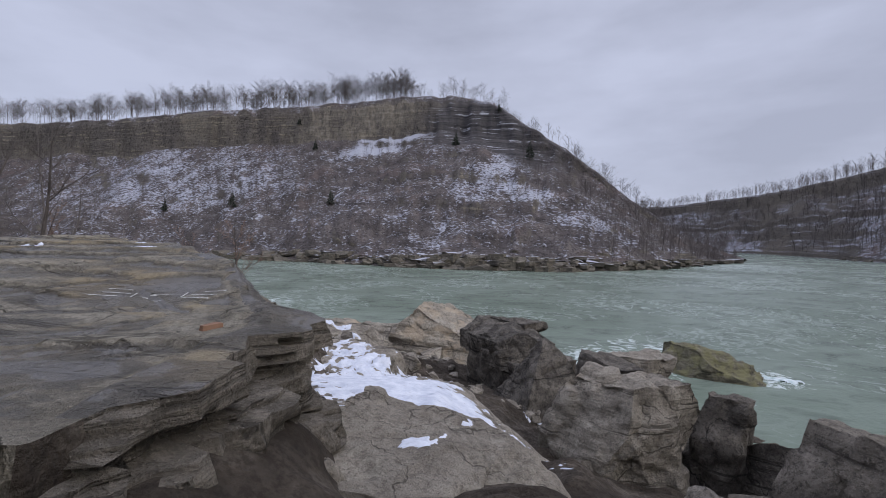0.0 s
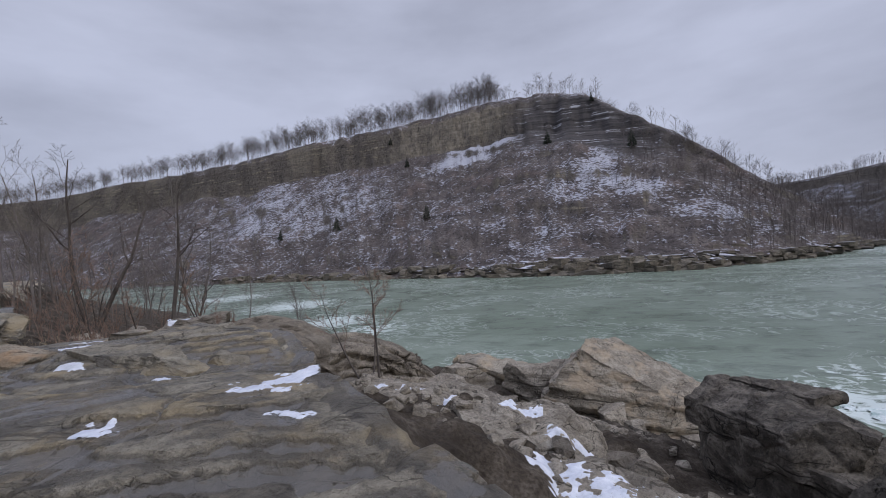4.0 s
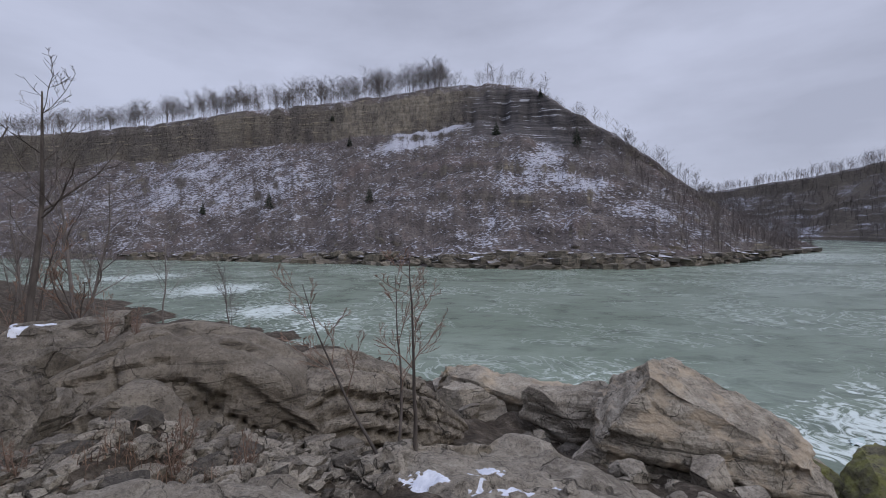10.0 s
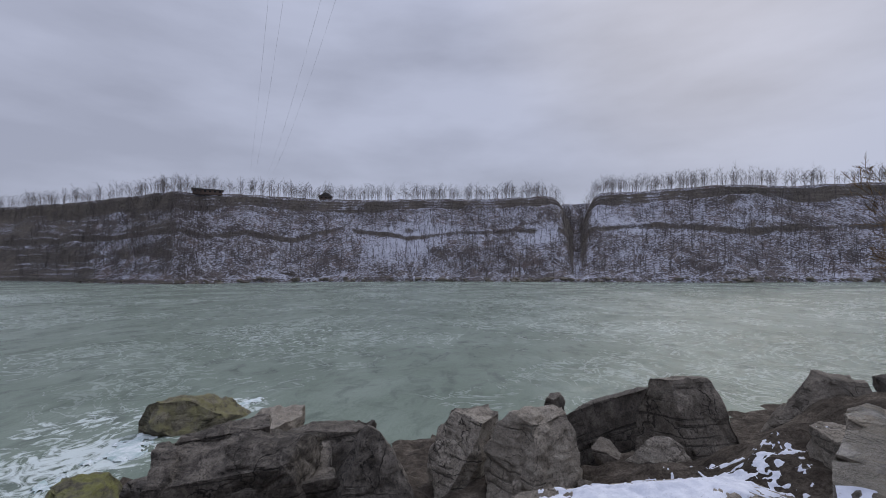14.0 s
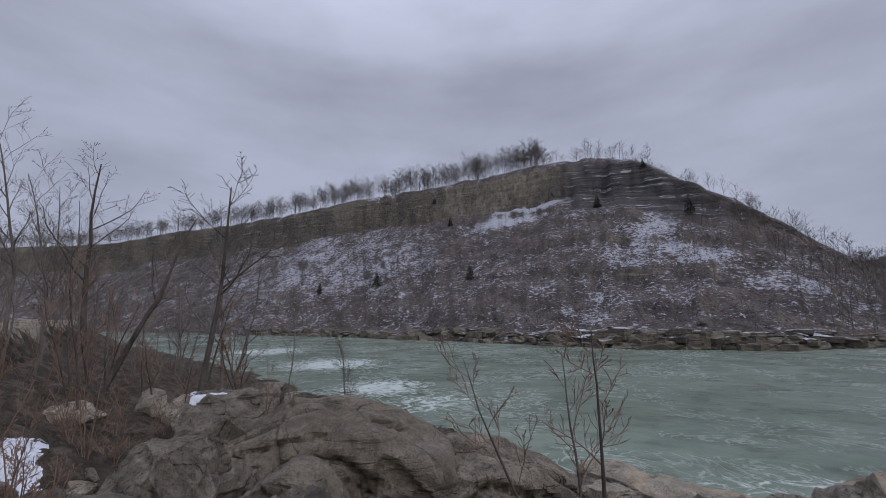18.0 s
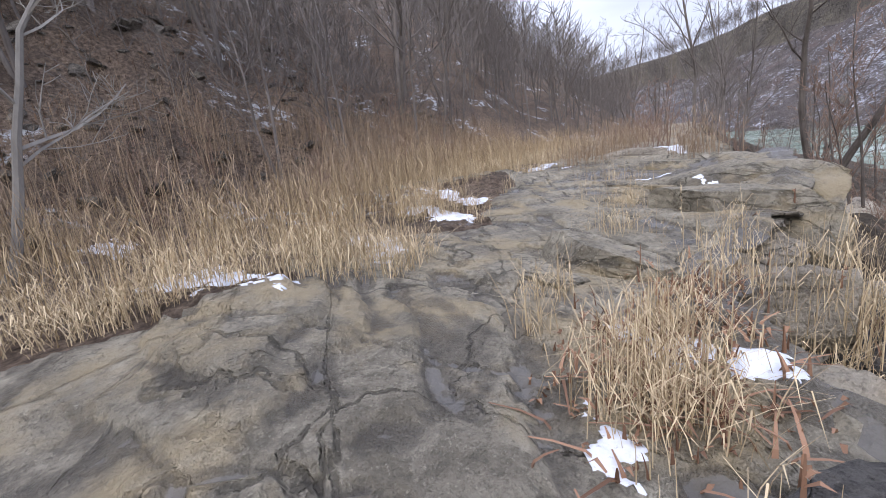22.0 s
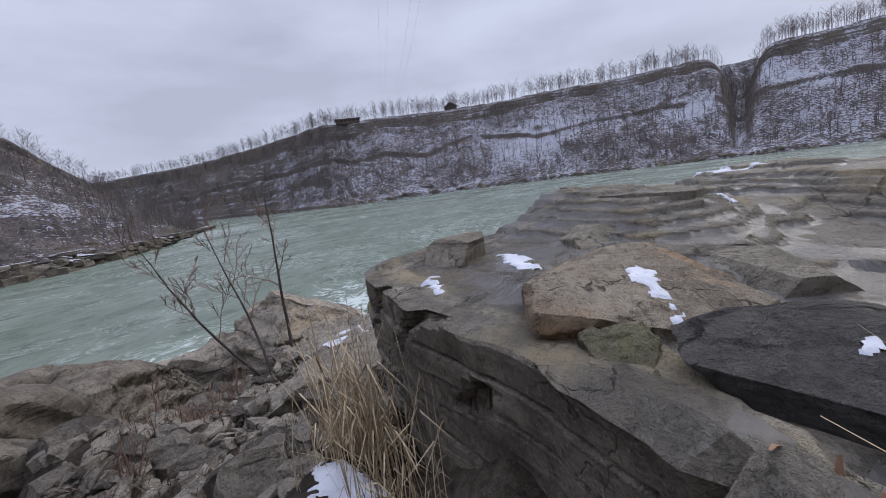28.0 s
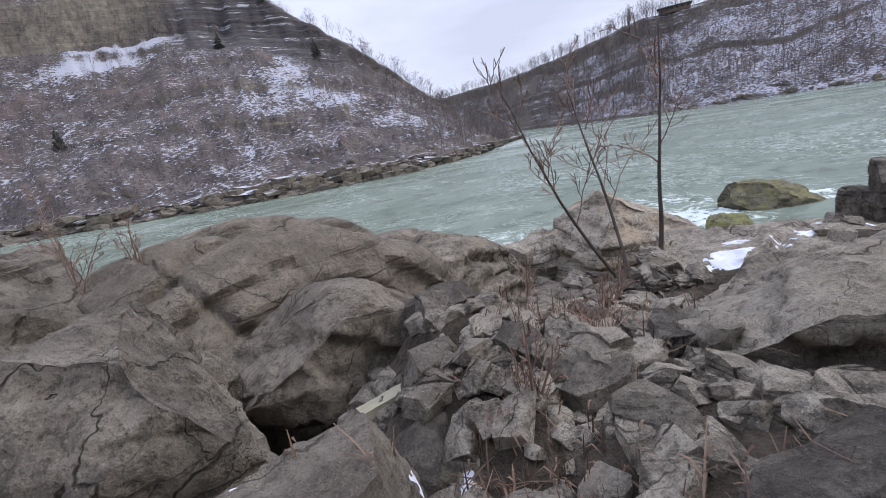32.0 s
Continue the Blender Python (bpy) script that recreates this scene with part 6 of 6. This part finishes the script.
def bank_spots(az, u, V, n, lo, hi, u0, u1, seed, where=None):
    r = np.random.RandomState(seed)
    out = []
    while len(out) < n:
        a, t = r.uniform(lo, hi), r.uniform(u0, u1)
        i, j = np.interp(a, az, np.arange(len(az))), np.interp(t, u, np.arange(len(u)))
        i0, j0 = min(int(i), len(az) - 2), min(int(j), len(u) - 2)
        p = V[j0, i0] * (1 - (i - i0)) * (1 - (j - j0)) + V[j0, i0 + 1] * (i - i0) * (1 - (j - j0)) + V[j0 + 1, i0] * (1 - (i - i0)) * (j - j0) + V[j0 + 1, i0 + 1] * (i - i0) * (j - j0)
        if where is None or where(a, t, p, r):
            out.append(p)
    return out


forest("far_woods", bank_spots(hill_az, hill_u, hill_V, 560, 3, 66, 1.28, 1.5, 1), (10, 19), FARBARK, "row of bare winter trees along the headland rim", 1, 14, 0.1, 0.8, 4, 0.35)
forest("far_woods", bank_spots(hill_az, hill_u, hill_V, 50, -14, 6, 1.29, 1.45, 2), (6, 12), FARBARK, "scattered bare trees on the headland top", 2, 14, 0.1, 0.7, 4, 0.3)
forest("far_woods", bank_spots(hill_az, hill_u, hill_V, 260, -36, -12, 0.55, 1.32, 3), (5, 11), FARBARK, "bare trees down the headland's end", 3, 10, 0.12, 0.7, 3)
forest("far_woods", bank_spots(hill_az, hill_u, hill_V, 90, -37, -24, 0.03, 0.7, 14), (7, 12), FARBARK, "thicket of bare trees on the headland's low end", 14, 10, 0.12, 0.7, 3)
forest("far_scrub", bank_spots(hill_az, hill_u, hill_V, 1250, 3, 66, 0.04, 0.98, 4, lambda a, t, p, r: r.rand() < 0.35 + 0.5 * (a > 14)), (3.5, 9.0), FARBARK, "bare scrub over the headland's lower slope", 4, 7, 0.11, 0.4, 2)
forest("far_scrub", bank_spots(hill_az, hill_u, hill_V, 360, -37, 3, 0.03, 0.6, 5), (3, 6.5), FARBARK, "sparse bare scrub on the stony headland slope", 5, 8, 0.12)
forest("far_woods", bank_spots(bank_az, bank_u, bank_V, 1250, -150, -19, 1.27, 1.5, 6), (8, 17), FARBARK, "line of bare trees along the far rim", 6, 9, 0.13, 0.7, 2, 0.22)
forest("far_woods", bank_spots(bank_az, bank_u, bank_V, 1900, -150, -44, 0.05, 0.98, 7), (6, 13), FARBARK, "bare trees standing on the snowy far slope", 7, 6, 0.2, 0.35, 1)
forest("far_woods", bank_spots(bank_az, bank_u, bank_V, 900, -56, -19, 0.04, 1.3, 8), (8, 15), FARBARK, "dense bare wood on the far slope", 8, 8, 0.2, 0.6)
forest("near_woods", [(x, y, gz(x, y)) for x, y in [(rnd.uniform(-260, -60), rnd.uniform(20, 150)) for _ in range(900)] if bool(inside(np.array(x), np.array(y), UPHILL))], (9, 15), MISTBARK, "bare wood further along the slope", 9, 14, 0.12, 0.7)
forest("near_woods", [(x, y, gz(x, y)) for x, y in [(rnd.uniform(-75, -14), rnd.uniform(-50, 35)) for _ in range(340)] if bool(inside(np.array(x), np.array(y), UPHILL)) and float(line_dist(np.array(x), np.array(y), FOOT)) > 7], (6, 12), MISTBARK, "thin bare saplings across the slope", 10, 16, 0.1, 0.6)

forest("near_scrub", [(x, y, gz(x, y)) for x, y in [(rnd.uniform(-60, -16), rnd.uniform(-20, 32)) for _ in range(1500)] if bool(inside(np.array(x), np.array(y), UPHILL)) and float(line_dist(np.array(x), np.array(y), FOOT)) > 1.5][:420], (1.2, 3.6), MISTBARK, "thin leafless brush over the slope", 11, 12, 0.1, 0.8, 3, 0.1)


# boulders along the far shores
def shore_stones(name, az, u, V, n, lo, hi, sizes, seed, mat, label):
    r = np.random.RandomState(seed)
    VV, FF, off = [], [], 0
    temp = [(np.array([v.co[:] for v in m.vertices]), [tuple(p.vertices) for p in m.polygons]) for m in [rock_mesh("tmp", (1, 0.8, 0.6), 300 + i, mat, cuts=8, detail=0.8) for i in range(5)]]
    for p in bank_spots(az, u, V, n, lo, hi, -0.005, 0.035, seed):
        v, f = temp[r.randint(5)]
        s = sizes[0] + (sizes[1] - sizes[0]) * r.rand() ** 2.5
        a = r.rand() * 6.283
        VV.append(np.column_stack([(v[:, 0] * math.cos(a) - v[:, 1] * math.sin(a)) * s * 1.4 + p[0], (v[:, 0] * math.sin(a) + v[:, 1] * math.cos(a)) * s * 1.4 + p[1], v[:, 2] * s + max(p[2], 0.1)]))
        FF += [tuple(k + off for k in q) for q in f]
        off += len(v)
    tagged(mesh_ob(name, np.concatenate(VV), FF, mat), label, "rocks", kind="stuff")


shore_stones("shore_rocks", hill_az, hill_u, hill_V, 420, -37.4, 40, (1.2, 5.0), 21, SHOREROCK, "tumbled brown boulders along the headland's shore")
shore_stones("shore_rocks", bank_az, bank_u, bank_V, 260, -140, -44, (1.5, 4.0), 22, SHOREROCK, "low stony shore under the far wall")


def shore_ledges(az, u, V, n, lo, hi, u1, sizes, seed, label):
    """Flat bedded slabs stepping up from the far water, as one mesh."""
    r = np.random.RandomState(seed)
    temp = []
    for i in range(6):
        m = rock_mesh("tmp", (1, 0.75, 0.3), 330 + i, LEDGES, cuts=8, detail=1.2, rough=0.03)
        temp.append((np.array([v.co[:] for v in m.vertices]), np.array([p.vertices[:] for p in m.polygons])))
        bpy.data.meshes.remove(m)
    VV, FF, off = [], [], 0
    for p in bank_spots(az, u, V, n, lo, hi, 0.0, u1, seed):
        v, f = temp[r.randint(6)]
        s = sizes[0] + (sizes[1] - sizes[0]) * r.rand() ** 2
        a = math.atan2(p[1] - CY, p[0] - CX) + math.pi / 2 + r.uniform(-0.5, 0.5)
        x, y = v[:, 0] * s * 1.25, v[:, 1] * s
        VV.append(np.column_stack([x * math.cos(a) - y * math.sin(a) + p[0], x * math.sin(a) + y * math.cos(a) + p[1], v[:, 2] * s * 0.8 + max(p[2] * 0.8, 0.2) + s * 0.05]))
        FF.append(f + off)
        off += len(v)
    tagged(mesh_ob("shore_ledges", np.concatenate(VV), np.concatenate(FF).tolist(), LEDGES), label, "rocks", kind="stuff")


shore_ledges(hill_az, hill_u, hill_V, 230, -37.2, 2, 0.07, (2.5, 7), 24, "flat dark bedded slabs with snow on the headland's shore")
shore_ledges(hill_az, hill_u, hill_V, 130, 2, 42, 0.05, (2.0, 5), 25, "low bedded slabs along the headland's shore")


# evergreens on the headland
def conifer(x, y, z, h, seed):
    rr = random.Random(seed)
    base = new("evergreen_tree")
    t = new("trunk", tubes("trunk", [([Vector((0, 0, -0.4)), Vector((0, 0, h * 0.5)), Vector((0, 0, h))], h * 0.03, 0.03, 5)], BARK))
    bm = bmesh.new()
    for i in range(90):
        f = i / 90
        a, rad = rr.uniform(0, 6.28), h * 0.26 * (1.05 - f) * rr.uniform(0.6, 1.1)
        c, s = math.cos(a), math.sin(a)
        zz = h * (0.08 + 0.9 * f)
        w = rad * 0.3
        q = [bm.verts.new(v) for v in ((0, 0, zz), (c * rad - s * w, s * rad + c * w, zz - rad * 0.35), (c * rad * 1.15, s * rad * 1.15, zz - rad * 0.2), (c * rad + s * w, s * rad - c * w, zz - rad * 0.35), (c * rad * 0.6, s * rad * 0.6, zz + rad * 0.15))]
        for tri in ((0, 1, 4), (1, 2, 4), (2, 3, 4), (3, 0, 4)):
            bm.faces.new([q[k] for k in tri])
    t.parent = base
    part("foliage", bm, EVERGREEN, base)
    base.matrix_world = pose(x, y, z)
    tagged(base, "dark evergreen tree on the headland slope", "tree", "evergreens on the headland")


def on_bank(az, u, V, a, t):
    i, j = int(np.interp(a, az, np.arange(len(az)))), int(np.interp(t, u, np.arange(len(u))))
    return V[j, i]


for i, (a, t, h) in enumerate([(-3.2, 0.86, 9), (-13.5, 0.86, 11), (26, 0.45, 9), (13.5, 0.42, 9), (33, 0.4, 8), (-9, 1.2, 6), (16, 0.9, 7), (18, 1.15, 6)]):
    p = on_bank(hill_az, hill_u, hill_V, a, t)
    conifer(p[0], p[1], p[2], h, i)


# two houses on the far rim
def box(bm, x0, y0, z0, x1, y1, z1):
    m = Matrix.Translation(((x0 + x1) / 2, (y0 + y1) / 2, (z0 + z1) / 2)) @ Matrix.Diagonal((x1 - x0, y1 - y0, z1 - z0, 1))
    bmesh.ops.create_cube(bm, size=1.0, matrix=m)
    return bm


def plain(name, a, b, rough=0.8):
    k = Mat(name, rough)
    k.color(k.ramp(k.noise(1.2, 5, 0.6), [(0.35, a), (0.65, b)]))
    return k.m


WALLS, ROOF, GLASS = plain("brown_siding", (0.10, 0.07, 0.055), (0.15, 0.11, 0.09)), plain("dark_roof", (0.05, 0.045, 0.045), (0.085, 0.078, 0.075)), plain("dark_glass", (0.02, 0.022, 0.025), (0.04, 0.042, 0.045), 0.15)


def house(a, t, w, d, h, gable, label):
    p = on_bank(bank_az, bank_u, bank_V, a, t)
    base = new("house")
    part("wall", box(bmesh.new(), -w / 2, -d / 2, -1.5, w / 2, d / 2, h), WALLS, base)
    bm = bmesh.new()
    if gable:
        v = [bm.verts.new(q) for q in ((-w / 2 - 1, -d / 2 - 1, h), (w / 2 + 1, -d / 2 - 1, h), (w / 2 + 1, d / 2 + 1, h), (-w / 2 - 1, d / 2 + 1, h), (0, -d / 2 - 1, h + gable), (0, d / 2 + 1, h + gable))]
        for q in ((0, 1, 4), (1, 2, 5, 4), (2, 3, 5), (3, 0, 4, 5), (3, 2, 1, 0)):
            bm.faces.new([v[k] for k in q])
    else:
        box(bm, -w / 2 - 1.2, -d / 2 - 1.2, h, w / 2 + 1.2, d / 2 + 1.2, h + 0.7)
    part("roof", bm, ROOF, base)
    n = max(3, int(w / 4))
    for i in range(n):
        x = -w / 2 + w * (i + 0.5) / n
        part("window", box(bmesh.new(), x - 0.9, -d / 2 - 0.06, h * 0.3, x + 0.9, -d / 2 + 0.1, h * 0.8), GLASS, base)
    base.matrix_world = pose(p[0], p[1], p[2] + 0.3, 0, 0, a)
    tagged(base, label, "house")


house(-56, 1.33, 24, 10, 2.8, 0, "long low flat-roofed brown house on the far rim")
house(-69.5, 1.36, 12, 10, 2.6, 4.5, "brown gabled house among trees on the far rim")


# thin cables high over the river
k = Mat("steel_cable", 0.5)
k.color((0.34, 0.34, 0.38))
for i, o in enumerate((-9, -5, 5, 9)):
    A, B = Vector((390 + o * 0.5, 226 - o, 84)), Vector((-180 + o * 0.5, -102 - o, 128))
    pts = [A.lerp(B, j / 24) - Vector((0, 0, 26 * (1 - (2 * j / 24 - 1) ** 2) - 20)) for j in range(25)]
    c = new("cable", tubes("cable", [(pts, 0.03, 0.03, 3)], k.m))
    tagged(c, "thin steel cable spanning the gorge", "cable", "cables over the gorge")
